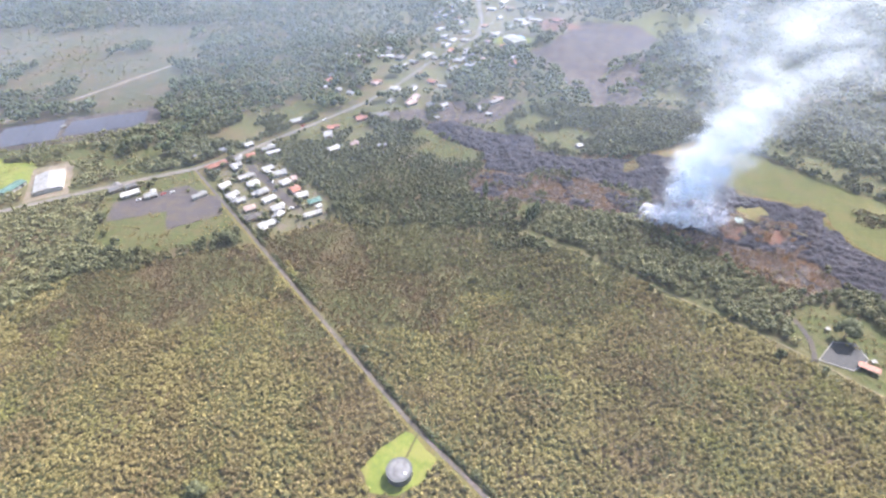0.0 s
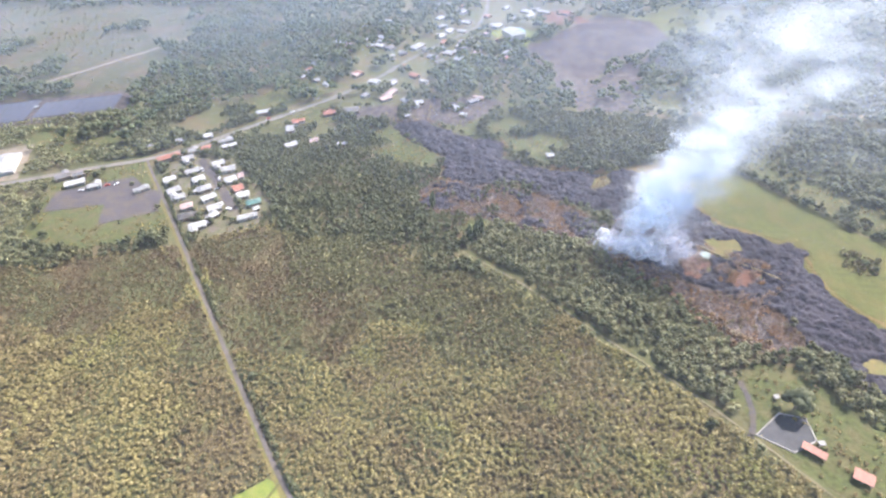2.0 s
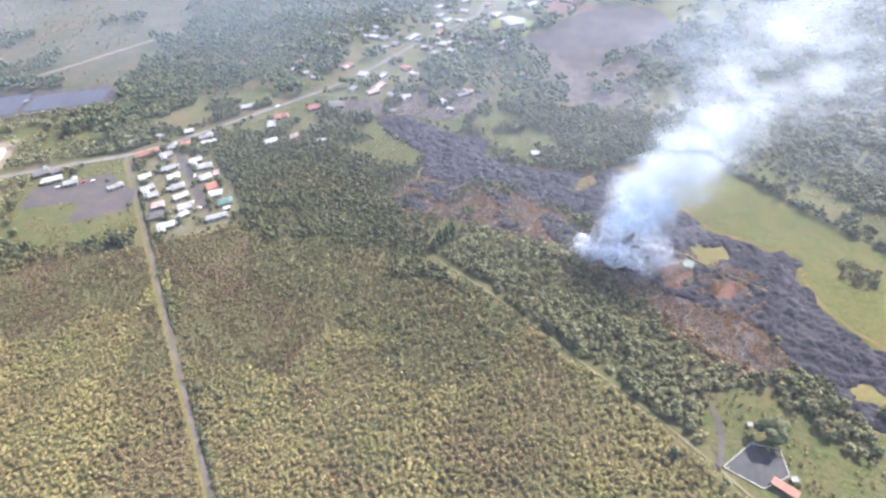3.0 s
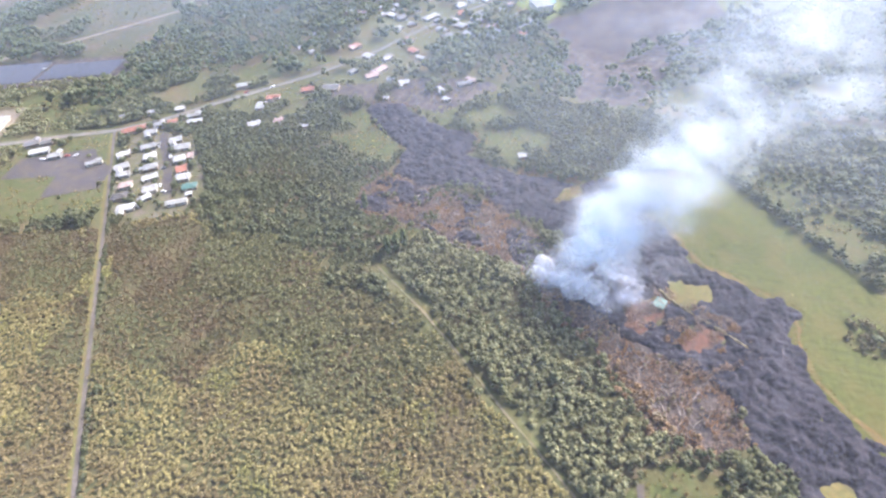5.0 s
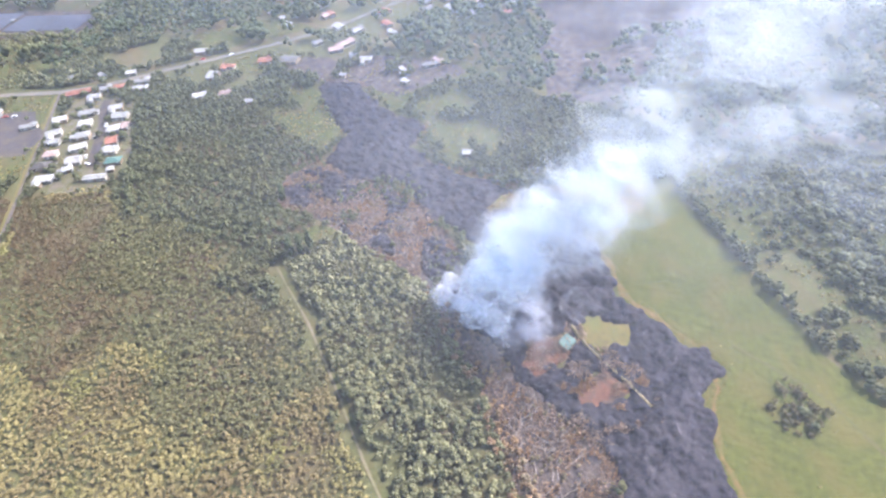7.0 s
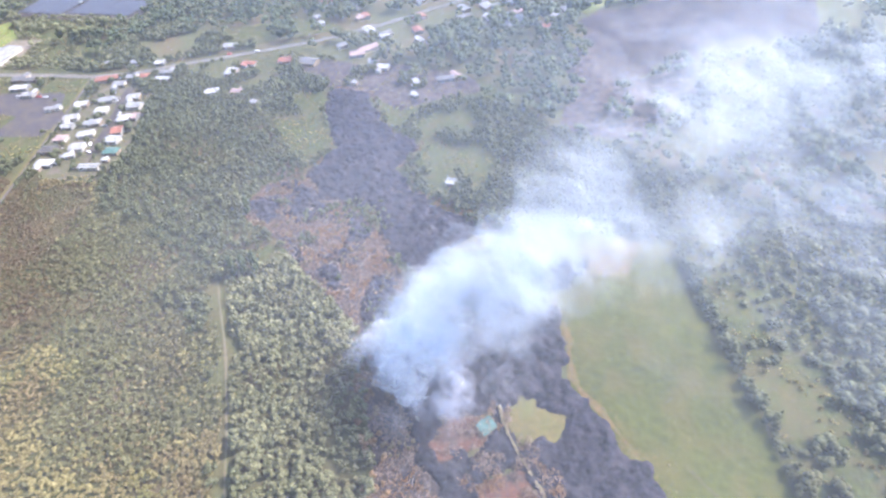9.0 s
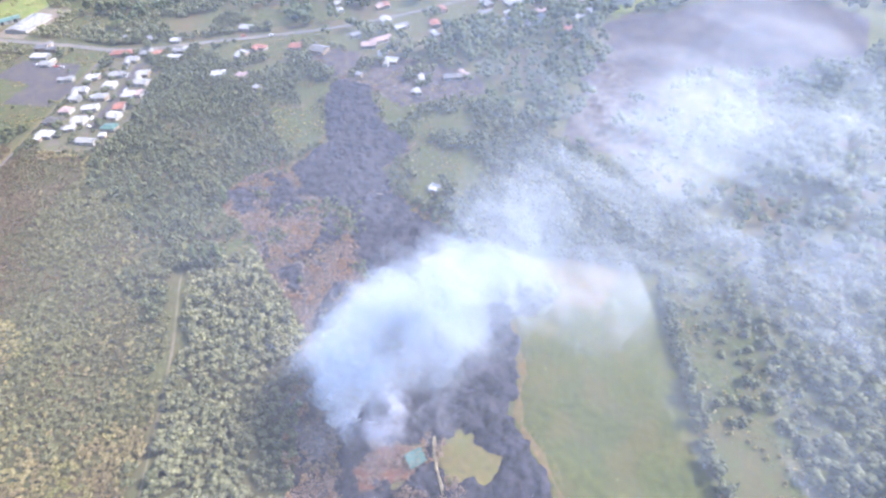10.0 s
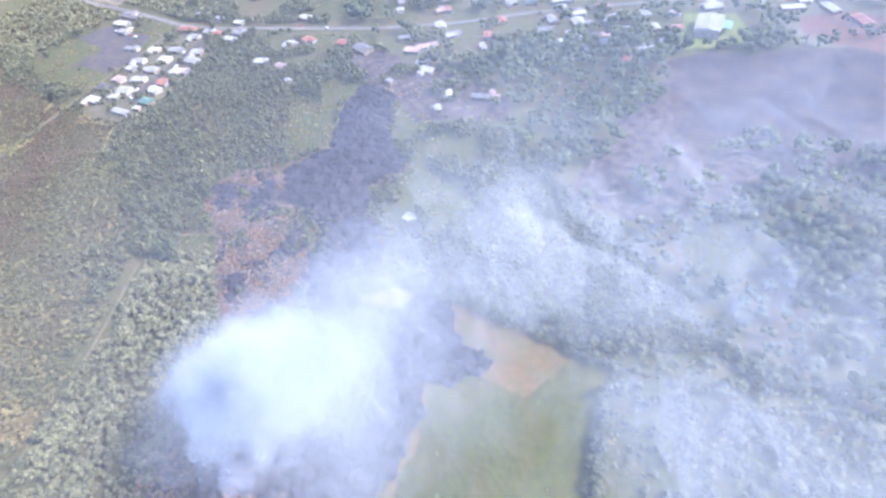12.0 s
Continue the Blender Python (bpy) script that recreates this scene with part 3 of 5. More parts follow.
# ---------------------------------------------------------------- vegetation
def ico(level):
    bm = bmesh.new()
    bmesh.ops.create_icosphere(bm, subdivisions=level, radius=1.0)
    V = np.array([v.co[:] for v in bm.verts])
    F = np.array([[v.index for v in f.verts] for f in bm.faces])
    bm.free()
    return V, F


ICO_V, ICO_F = ico(1)


def tree_form(r, leaves, leaf, height, spread, base=0.25, clumps=5, trunk=True):
    """One tree in triangles: a crown of uneven leafy clumps, single leaf sprays round them, and a tapered trunk."""
    V, F = [], []
    cl = []
    for i in range(clumps):
        a = 2.399 * i + r.random()
        q = (i + 0.5) / clumps
        rad = 0.0 if clumps == 1 else spread * 0.5 * (0.1 + 0.62 * math.sqrt(q)) * r.uniform(0.8, 1.1)
        zz = height * (1.0 - (1.0 - base) * (0.16 + 0.55 * q * r.uniform(0.7, 1.2)))
        w = spread * r.uniform(0.30, 0.40) if clumps == 1 else spread * r.uniform(0.2, 0.3)
        cl.append((np.array((rad * math.cos(a), rad * math.sin(a), zz)), w, height * (1 - base) * r.uniform(0.2, 0.32)))
    for c, w, h in cl:
        k, a = len(V), r.uniform(0, 6.283)
        turn = np.array(((math.cos(a), -math.sin(a), 0), (math.sin(a), math.cos(a), 0), (0, 0, 1)))
        V.extend((ICO_V @ turn.T) * np.array((w, w, h)) * r.uniform(0.72, 1.18, (len(ICO_V), 1)) + c)
        F.extend(ICO_F + k)
    for i in range(leaves):
        c, w, h = cl[i % len(cl)]
        d = r.normal(size=3)
        d[2] = abs(d[2]) * 0.9 - 0.2
        d /= np.linalg.norm(d)
        p = c + d * np.array((w, w, h)) * r.uniform(0.85, 1.15)
        nrm = d * 0.6 + np.array((0, 0, 0.55)) + r.normal(size=3) * 0.5
        u = np.cross(nrm, r.normal(size=3))
        u /= np.linalg.norm(u)
        v = np.cross(nrm / np.linalg.norm(nrm), u)
        s = leaf * r.uniform(0.6, 1.25)
        k = len(V)
        V.extend((p + u * s * 0.8, p - u * s * 0.4 + v * s * 0.42, p - u * s * 0.4 - v * s * 0.42))
        F.append((k, k + 1, k + 2))
    if trunk:
        k, w = len(V), 0.03 * height + 0.05
        top = height * (base + 0.4 * (1 - base))
        for zz, ww in ((-0.4, w), (top, w * 0.4)):
            V.extend(np.array((ww * math.cos(a), ww * math.sin(a), zz)) for a in (0, 2.094, 4.189))
        for a in range(3):
            b = (a + 1) % 3
            F.extend(((k + a, k + b, k + 3 + b), (k + a, k + 3 + b, k + 3 + a)))
    return np.array(V), np.array([tuple(f) for f in F])


def scatter(region, spacing, jitter=0.75):
    x0, y0, x1, y1 = region
    w_ = 0.5 * (x1 - x0) + 0.3 * (y1 - y0)
    h_ = 0.5 * (y1 - y0) + 0.3 * (x1 - x0)
    X, Y = np.meshgrid(np.arange(-w_, w_, spacing), np.arange(-h_, h_, spacing), indexing="ij")
    P = np.stack((X.ravel(), Y.ravel()), 1)
    P[:, 0] += spacing * 0.5 * (np.floor((P[:, 1] + h_) / spacing + 0.5).astype(int) % 2)
    P = P + rng.uniform(-jitter, jitter, P.shape) * spacing
    t_ = 0.5
    return P @ np.array(((math.cos(t_), math.sin(t_)), (-math.sin(t_), math.cos(t_)))) + np.array((x0 + x1, y0 + y1)) / 2


def grow(name, P, forms, smin, smax, material, label, category, tall=None, lift=0.0):
    """All the trees of a stand in one mesh, with a tone for each tree."""
    Vs, Fs, Ts, off = [], [], [], 0
    pick = rng.integers(0, len(forms), len(P))
    ang, sc, st = rng.uniform(0, 6.283, len(P)), rng.uniform(smin, smax, len(P)), rng.uniform(0.8, 1.3, len(P))
    if tall is not None:
        sc = sc * tall
    tone = np.clip(rng.normal(0.5, 0.27, len(P)), 0, 1)
    for k, (fv, ff) in enumerate(forms):
        s = np.where(pick == k)[0]
        if not len(s):
            continue
        c, n_ = np.cos(ang[s])[:, None], np.sin(ang[s])[:, None]
        x, y, z = fv.T
        V = np.stack(((x * c - y * n_) * sc[s, None] + P[s, :1], (x * n_ + y * c) * sc[s, None] + P[s, 1:], z * (sc * st)[s, None] + lift), -1).reshape(-1, 3)
        F = (ff[None] + (np.arange(len(s)) * len(fv))[:, None, None] + off).reshape(-1, 3)
        Vs.append(V), Fs.append(F), Ts.append(np.repeat(tone[s], len(ff)))
        off += len(V)
    return tagged(link(name, mesh_of(name, np.concatenate(Vs), np.concatenate(Fs), 3, np.concatenate(Ts), True), material), label, category, "", "stuff")


OPEN = [LAVA, BURN, FIELD, CLEARED, LOT_GRASS, TANK_LAWN, YARD, WEST_GREEN, FLOW_GREEN, GLADE, GLADE_EAST, CINDER_PLAIN, SOLAR, GYM_LAWN, ESTATE]
THIN = [FAR_GREEN, BURNT_LOTS, VILLAGE, BACK_GREEN, VERGE_GREEN, FRONT_GREEN, EAST_GREEN, GLADE_STRIP, SLASH]
HOUSES = []          # filled by the house lists below: x, y, half-diagonal


def clear_of(P):
    ok = np.ones(len(P), bool)
    for poly in OPEN:
        ok &= ~inside(poly, P)
    for poly in THIN:
        ok &= ~(inside(poly, P) & (lattice_noise(P, 14.0, 21) < 0.62))
    ok &= (to_line(ROAD, P) > 2.7) & (to_line(HIGHWAY, P) > 9.5) & (to_line(TRACK, P) > 2.1) & (to_line(DIRTROAD, P) > 11) & (to_line(FARPATH, P) > 3)
    ok &= ~((to_line(HIGHWAY, P) < 70) & (P[:, 1] > 470) & (lattice_noise(P, 16.0, 22) < 0.5))
    for x, y, r_ in HOUSES:
        ok &= np.hypot(P[:, 0] - x, P[:, 1] - y) > r_
    return ok


# ---------------------------------------------------------------- houses
ROOFS = {
    "w": (surface("white_metal_roof", (0.27, 0.28, 0.29), (0.40, 0.40, 0.395), 1.6, (0.23, 0.225, 0.21), 4.0, rough=0.6, bump=0.02, vary=0.5), "white metal"),
    "p": (surface("faded_pink_roof", (0.27, 0.19, 0.175), (0.35, 0.26, 0.24), 2.0, (0.22, 0.165, 0.15), 6.0, rough=0.6, bump=0.02, vary=0.2), "faded pink"),
    "r": (surface("rust_red_roof", (0.22, 0.085, 0.058), (0.30, 0.125, 0.085), 2.0, (0.18, 0.085, 0.06), 5.0, rough=0.6, bump=0.02, vary=0.2), "rust red"),
    "t": (surface("teal_roof", (0.05, 0.115, 0.10), (0.08, 0.155, 0.135), 2.0, (0.065, 0.11, 0.095), 5.0, rough=0.5, bump=0.02), "teal green"),
    "g": (surface("grey_roof", (0.11, 0.11, 0.12), (0.17, 0.17, 0.175), 2.0, (0.14, 0.125, 0.115), 5.0, rough=0.6, bump=0.02, vary=0.3), "weathered grey"),
    "d": (surface("dark_roof", (0.05, 0.047, 0.047), (0.085, 0.08, 0.08), 2.0, (0.07, 0.06, 0.052), 5.0, rough=0.7, bump=0.02, vary=0.3), "dark grey"),
}
M_WALLS = [surface("painted_board", (0.32, 0.31, 0.28), (0.40, 0.39, 0.35), 1.2, (0.28, 0.265, 0.23), 4.0, bump=0.01),
           surface("grey_board", (0.18, 0.185, 0.18), (0.24, 0.24, 0.23), 1.2, (0.15, 0.15, 0.14), 4.0, bump=0.01),
           surface("tan_board", (0.22, 0.175, 0.125), (0.28, 0.225, 0.17), 1.2, (0.19, 0.15, 0.11), 4.0, bump=0.01)]
M_GLASS = surface("dark_window", (0.03, 0.035, 0.04), (0.06, 0.065, 0.07), 0.7, rough=0.12, spec=0.6)
M_DOOR = surface("brown_door", (0.16, 0.10, 0.06), (0.22, 0.14, 0.09), 0.5, rough=0.6)
M_TRIM = surface("white_trim", (0.70, 0.70, 0.68), (0.80, 0.80, 0.78), 0.6, rough=0.6)
M_CONC = surface("concrete", (0.20, 0.19, 0.175), (0.27, 0.26, 0.24), 1.0, (0.17, 0.16, 0.15), 5.0, bump=0.02)
M_TANKROOF = surface("tank_roof", (0.105, 0.107, 0.116), (0.155, 0.158, 0.168), 1.3, (0.085, 0.085, 0.092), 3.0, rough=0.7, bump=0.02)
M_STEEL = surface("dark_steel", (0.055, 0.06, 0.065), (0.09, 0.095, 0.10), 1.0, rough=0.5, metal=0.3)
M_POND = surface("pond_water", (0.026, 0.028, 0.032), (0.042, 0.044, 0.049), 3.0, rough=0.6, spec=0.1)
M_PANEL = surface("solar_glass", (0.045, 0.047, 0.062), (0.07, 0.072, 0.09), 4.0, rough=0.35, spec=0.4)
M_BLUE = surface("blue_metal_roof", (0.10, 0.21, 0.36), (0.15, 0.27, 0.42), 3.0, rough=0.45, vary=0.1)
M_STONE = surface("tan_stone_wall", (0.19, 0.155, 0.09), (0.27, 0.225, 0.135), 1.0, (0.17, 0.14, 0.075), 4.0, bump=0.1)
M_RUBBER = surface("tyre_rubber", (0.03, 0.03, 0.03), (0.05, 0.05, 0.05), 0.3)
M_CARS = [surface("car_paint_white", (0.68, 0.68, 0.68), (0.75, 0.75, 0.75), 1.0, rough=0.3, spec=0.5), surface("car_paint_red", (0.40, 0.05, 0.04), (0.46, 0.07, 0.05), 1.0, rough=0.3, spec=0.5), surface("car_paint_grey", (0.18, 0.19, 0.20), (0.24, 0.25, 0.26), 1.0, rough=0.3, spec=0.5)]


def roof_mesh(L, W, h, rise, over, hip):
    """A pitched roof with thickness: gabled, or hipped at both ends."""
    bm = bmesh.new()
    a, b = L / 2 + over, W / 2 + over
    r = a - (b if hip else 0.0)
    th = 0.18
    for dz, flip in ((0.0, False), (-th, True)):
        e = [bm.verts.new(v) for v in ((-a, -b, h + dz), (a, -b, h + dz), (a, b, h + dz), (-a, b, h + dz), (-r, 0, h + rise + dz), (r, 0, h + rise + dz))]
        fs = [(e[0], e[1], e[5], e[4]), (e[2], e[3], e[4], e[5])]
        if hip:
            fs += [(e[1], e[2], e[5]), (e[3], e[0], e[4])]
        for f in fs:
            bm.faces.new(tuple(reversed(f)) if flip else f)
        if not flip:
            up = e
    for i, j in ((0, 1), (1, 2), (2, 3), (3, 0)) if hip else ((0, 1), (1, 5), (5, 2), (2, 3), (3, 4), (4, 0)):
        bm.verts.index_update()
        lo = [v for v in bm.verts if v not in up]
        bm.faces.new((up[i], lo[i], lo[j], up[j]))
    bmesh.ops.recalc_face_normals(bm, faces=bm.faces)
    return bm


def house(x, y, rz, L, W, tone, group, hip=False, h=2.9, porch=True):
    """A one-storey house: walls with gables, pitched metal roof with ridge cap, door, windows with frames, carport."""
    mat, word = ROOFS[tone]
    L, W = L * 0.88, W * 0.86
    k = int(abs(x * 7 + y * 3))
    root = thing("house", pose(x, y, 0.1, 0, 0, rz), f"one-storey house with {'hipped' if hip else 'gabled'} {word} roof among trees", "house", group)
    rise = W * (0.20 if hip else 0.17)
    bm = bmesh.new()
    box(bm, 0, 0, -0.1, L, W, h + 0.1)
    if not hip:
        for s in (-1, 1):
            g = [bm.verts.new(v) for v in ((s * L / 2, -W / 2, h), (s * L / 2, W / 2, h), (s * L / 2, 0, h + rise * 0.82), (s * (L / 2 - 0.2), -W / 2, h), (s * (L / 2 - 0.2), W / 2, h), (s * (L / 2 - 0.2), 0, h + rise * 0.82))]
            for f in ((0, 1, 2), (3, 5, 4), (0, 2, 5, 3), (1, 4, 5, 2)):
                bm.faces.new([g[q] for q in f])
    bmesh.ops.recalc_face_normals(bm, faces=bm.faces)
    part("wall", bm, M_WALLS[k % 3], root)
    roof = part("roof", roof_mesh(L, W, h, rise, 0.6, hip), mat, root, f"{word} roof")
    bm = bmesh.new()
    box(bm, 0, 0, h + rise - 0.03, (L + 1.1) if not hip else max(1.0, L - W), 0.35, 0.12)
    part("ridge_cap", bm, mat, roof)
    for s, n_ in ((-1, 3), (1, 3)):
        for i in range(n_):
            px = (i - (n_ - 1) / 2) * L / n_
            if s < 0 and i == 1:
                bm = bmesh.new()
                box(bm, px, s * (W / 2 + 0.02), 0.05, 1.0, 0.08, 2.05)
                part("door", bm, M_DOOR, root)
                continue
            bm = bmesh.new()
            box(bm, px, s * (W / 2 + 0.02), 0.95, 1.7, 0.10, 1.25)
            fr = part("window", bm, M_TRIM, root)
            bm = bmesh.new()
            box(bm, px, s * (W / 2 + 0.05), 1.05, 1.5, 0.08, 1.05)
            part("pane", bm, M_GLASS, fr)
    if k % 5 in (1, 3) and L < 16:
        s = -1 if k % 2 else 1
        wl, ww = W * 0.62, L * 0.42
        bm = bmesh.new()
        box(bm, L * 0.22 * s, s * (W / 2 + wl / 2 - 0.1), -0.1, ww, wl, h - 0.15)
        part("wing_wall", bm, M_WALLS[(k + 1) % 3], root)
        wing = part("wing_roof", roof_mesh(wl + 1.5, ww, h - 0.25, rise * 0.8, 0.45, False), mat, root)
        wing.matrix_basis = pose(L * 0.22 * s, s * (W / 2 + wl / 2 - 0.6), 0, 0, 0, 90)
    if porch:
        s = 1 if k % 2 else -1
        bm = bmesh.new()
        box(bm, s * (L / 2 + 1.9), 0.8, h - 0.5, 3.8, W * 0.6, 0.16)
        part("carport_roof", bm, mat, root)
        for q in (-1, 1):
            bm = bmesh.new()
            box(bm, s * (L / 2 + 3.5), 0.8 + q * W * 0.26, -0.1, 0.14, 0.14, h - 0.4)
            part("post", bm, M_TRIM, root)
    HOUSES.append((x, y, max(L, W) * 0.62))
    return root


ACROSS, ALONG = 44.5, 134.5
for x, y, L, W, tone in ((-245, 384, 12, 8, "w"), (-231, 368, 13, 9, "w"), (-220, 360, 9, 7, "w"), (-207, 348, 11, 8, "p"), (-200, 335, 14, 9, "d"), (-184, 325, 15, 8, "w"),
                         (-232, 399, 14, 8, "w"), (-219, 387, 12, 10, "w"), (-206, 374, 13, 9, "w"), (-195, 362, 14, 8, "w"), (-183, 349, 12, 10, "w"), (-178, 340, 8, 6, "w")):
    house(x, y, ACROSS + (x * 7 % 23 - 11), L * 0.9, W, tone, "houses of the estate", hip=(x + y) % 3 == 0, porch=(x % 2 == 0))
for x, y, L, W, tone in ((-215, 414, 12, 9, "w"), (-201, 406, 15, 9, "w"), (-190, 390, 11, 10, "w"), (-177, 378, 9, 11, "r"), (-168, 369, 12, 9, "w"), (-154, 360, 13, 8, "t"), (-150, 341, 18, 5.5, "w"), (-184, 397, 5, 9, "p"), (-148, 352, 5, 4, "w")):
    house(x, y, ACROSS - 8 + (x * 5 % 21 - 10), L * 0.92, W, tone, "houses of the estate", hip=(x + y) % 2 == 0, porch=False)
for x, y, L, W, tone in ((-269, 420, 23, 9, "r"), (-249, 420, 11, 9, "w"), (-251, 433, 9, 7, "w"), (-242, 440, 9, 7, "r"), (-276, 451, 8, 7, "w"), (-229, 455, 15, 6, "w"), (-221, 446, 15, 6, "w"), (-253, 463, 9, 8, "w"), (-299, 437, 7, 6, "w"),
                         (-328, 369, 17, 9, "w"), (-307, 367, 11, 8, "w"), (-261, 367, 14, 5, "w"), (-347, 377, 13, 10, "g"), (-335, 382, 10, 7, "g")):
    house(x, y, 38 + (x * 3 % 13 - 6), L, W, tone, "houses at the crossroads", hip=tone == "r", porch=False)
for x, y, L, W, tone in ((-220, 519, 16, 9, "w"), (-175, 485, 9, 14, "w"), (-174, 503, 14, 6, "r"), (-148, 524, 13, 10, "r"), (-161, 454, 12, 9, "w"), (-142, 464, 9, 7, "p"), (-112, 461, 12, 4, "w"), (-127, 532, 18, 13, "g"),
                         (-98, 564, 14, 9, "p"), (-76, 561, 9, 7, "w"), (-61, 556, 13, 9, "w"), (-64, 524, 5, 4, "w"), (-17, 545, 6, 4, "w"), (-2, 566, 15, 6, "g")):
    house(x, y, 30 + (x * 5 % 40 - 20), L, W, tone, "houses along the highway", hip=(x % 3 == 0), porch=False)
for x, y, L, W, tone in ((-187, 712, 17, 10, "r"), (-155, 758, 13, 9, "w"), (-129, 749, 15, 9, "w"), (-124, 687, 12, 8, "w"), (-97, 655, 11, 9, "r"), (-149, 631, 11, 8, "r"), (-177, 644, 12, 9, "g"), (-207, 695, 12, 8, "w"), (-213, 655, 12, 8, "w"),
                         (-214, 615, 8, 7, "w"), (-194, 607, 7, 6, "w"), (-177, 596, 8, 7, "w"), (-98, 726, 24, 12, "w"), (-102, 608, 13, 9, "g"), (-74, 768, 16, 10, "w"), (-178, 747, 10, 8, "w"), (-90, 849, 16, 10, "w"), (-105, 914, 16, 10, "w"), (-79, 946, 16, 10, "w"), (-123, 950, 15, 9, "w")):
    house(x, y, 64 + 90 * (x % 2) + (x * 3 % 15 - 7), L, W, tone, "houses of the village", hip=(y % 3 == 0), porch=False)
for x, y, L, W, tone in ((-123, 570, 10, 7, "w"), (-151, 625, 9, 8, "p"), (-101, 604, 10, 7, "w"), (-80, 628, 13, 9, "r"), (-66, 613, 12, 5, "w"), (-52, 704, 15, 12, "w"), (-41, 730, 16, 12, "w"), (-62, 745, 14, 9, "r"), (-22, 693, 14, 11, "g"), (-8, 676, 13, 8, "w"),
                         (-35, 666, 9, 7, "w"), (21, 688, 13, 9, "r"), (19, 711, 14, 8, "w"), (-4, 745, 12, 8, "w"), (-20, 550, 9, 4, "w"), (2, 574, 14, 4, "p"), (-8, 533, 8, 4, "w"), (41, 862, 22, 9, "w"), (62, 884, 22, 9, "w")):
    house(x, y, -26 + 90 * (x % 2) + (x * 3 % 15 - 7), L, W, tone, "houses of the village", hip=(y % 3 == 0), porch=False)
for x, y, L, W, tone in ((-66, 716, 14, 9, "w"), (-18, 722, 14, 9, "w"), (-11, 957, 16, 10, "w"), (22, 954, 18, 10, "r"), (35, 885, 20, 11, "w"), (74, 949, 24, 12, "w"), (91, 880, 22, 12, "r"), (-2, 814, 18, 11, "w"), (-66, 790, 16, 9, "w"), (-80, 810, 14, 9, "w"),
                         (115, 982, 24, 12, "w"), (-140, 800, 12, 8, "w"), (-165, 830, 12, 8, "w"), (-60, 880, 16, 10, "w"), (10, 1000, 20, 12, "w"), (-70, 1010, 18, 11, "w")):
    house(x, y, 64 + 90 * (x % 2) + (x * 3 % 15 - 7), L, W, tone, "houses of the village", hip=(y % 3 == 0), porch=False)
for i, (x, y) in enumerate(((-163, 726), (-149, 725), (-134, 718), (-85, 715), (-96, 579), (-86, 919), (-66, 908), (-102, 950), (-77, 979), (-49, 790), (-42, 746), (-35, 682), (-18, 706), (-7, 693), (8, 757), (21, 730), (3, 902), (8, 970),
                              (49, 898), (-209, 733), (-191, 725), (-153, 742), (-213, 638), (-123, 607), (-112, 700), (-70, 690), (-58, 672), (-28, 760), (-14, 780), (-48, 830), (-20, 860), (24, 850))):
    house(x, y, 64 + 90 * (i % 2) + (i * 7 % 15 - 7), 10 + i * 5 % 7, 8 + i % 3, "wwgwpwrw"[i % 8], "houses of the village", hip=i % 3 == 0, porch=False)
house(80, 460, 20, 7, 6, "w", "", porch=False)


def hall(x, y, rz, L, W, h, mat, label, side=None):
    """A large low hall: walls, shallow roof with standing seams, roll-up doors, high windows."""
    root = thing("hall", pose(x, y, 0.1, 0, 0, rz), label, "building")
    bm = bmesh.new()
    box(bm, 0, 0, -0.1, L, W, h)
    part("wall", bm, M_WALLS[0], root)
    roof = part("roof", roof_mesh(L, W, h, W * 0.08, 0.8, False), mat, root)
    n_ = int(L / 3)
    for i in range(n_):
        for s in (-1, 1):
            bm = bmesh.new()
            box(bm, 0, 0, 0, 0.12, math.hypot(W / 2 + 0.7, W * 0.08), 0.10)
            seam = part("seam", bm, mat, roof)
            seam.matrix_basis = pose((i - (n_ - 1) / 2) * L / n_, s * (W / 4 + 0.35), h + W * 0.04, -s * math.degrees(math.atan2(W * 0.08, W / 2 + 0.8)), 0, 0)
    for i in range(int(L / 6)):
        bm = bmesh.new()
        box(bm, (i - (int(L / 6) - 1) / 2) * 6, -W / 2 - 0.03, 0.1, 3.2, 0.12, 3.0)
        part("roller_door" if i % 2 else "window", bm, M_GLASS if i % 2 == 0 else M_CONC, root)
    if side:
        bm = bmesh.new()
        box(bm, L * 0.12, -W / 2 - 4.0, h - 1.6, L * 0.5, 8.0, 0.25)
        part("awning", bm, side, root, "bright blue metal awning")
        for s in (-1, 1):
            bm = bmesh.new()
            box(bm, L * 0.12 + s * L * 0.23, -W / 2 - 7.6, -0.1, 0.3, 0.3, h - 1.5)
            part("post", bm, M_CONC, root)
    HOUSES.append((x, y, max(L, W) * 0.7))


hall(-421, 388, 302, 37, 24, 3.0, ROOFS["w"][0], "large bright white metal-roofed building on a dirt yard")
hall(24, 776, 122, 31, 19, 7, ROOFS["w"][0], "large white school hall with a blue awning on a lawn", M_BLUE)
hall(-451, 377, 80, 22, 10, 3.2, ROOFS["t"][0], "long teal-roofed shed near the highway")


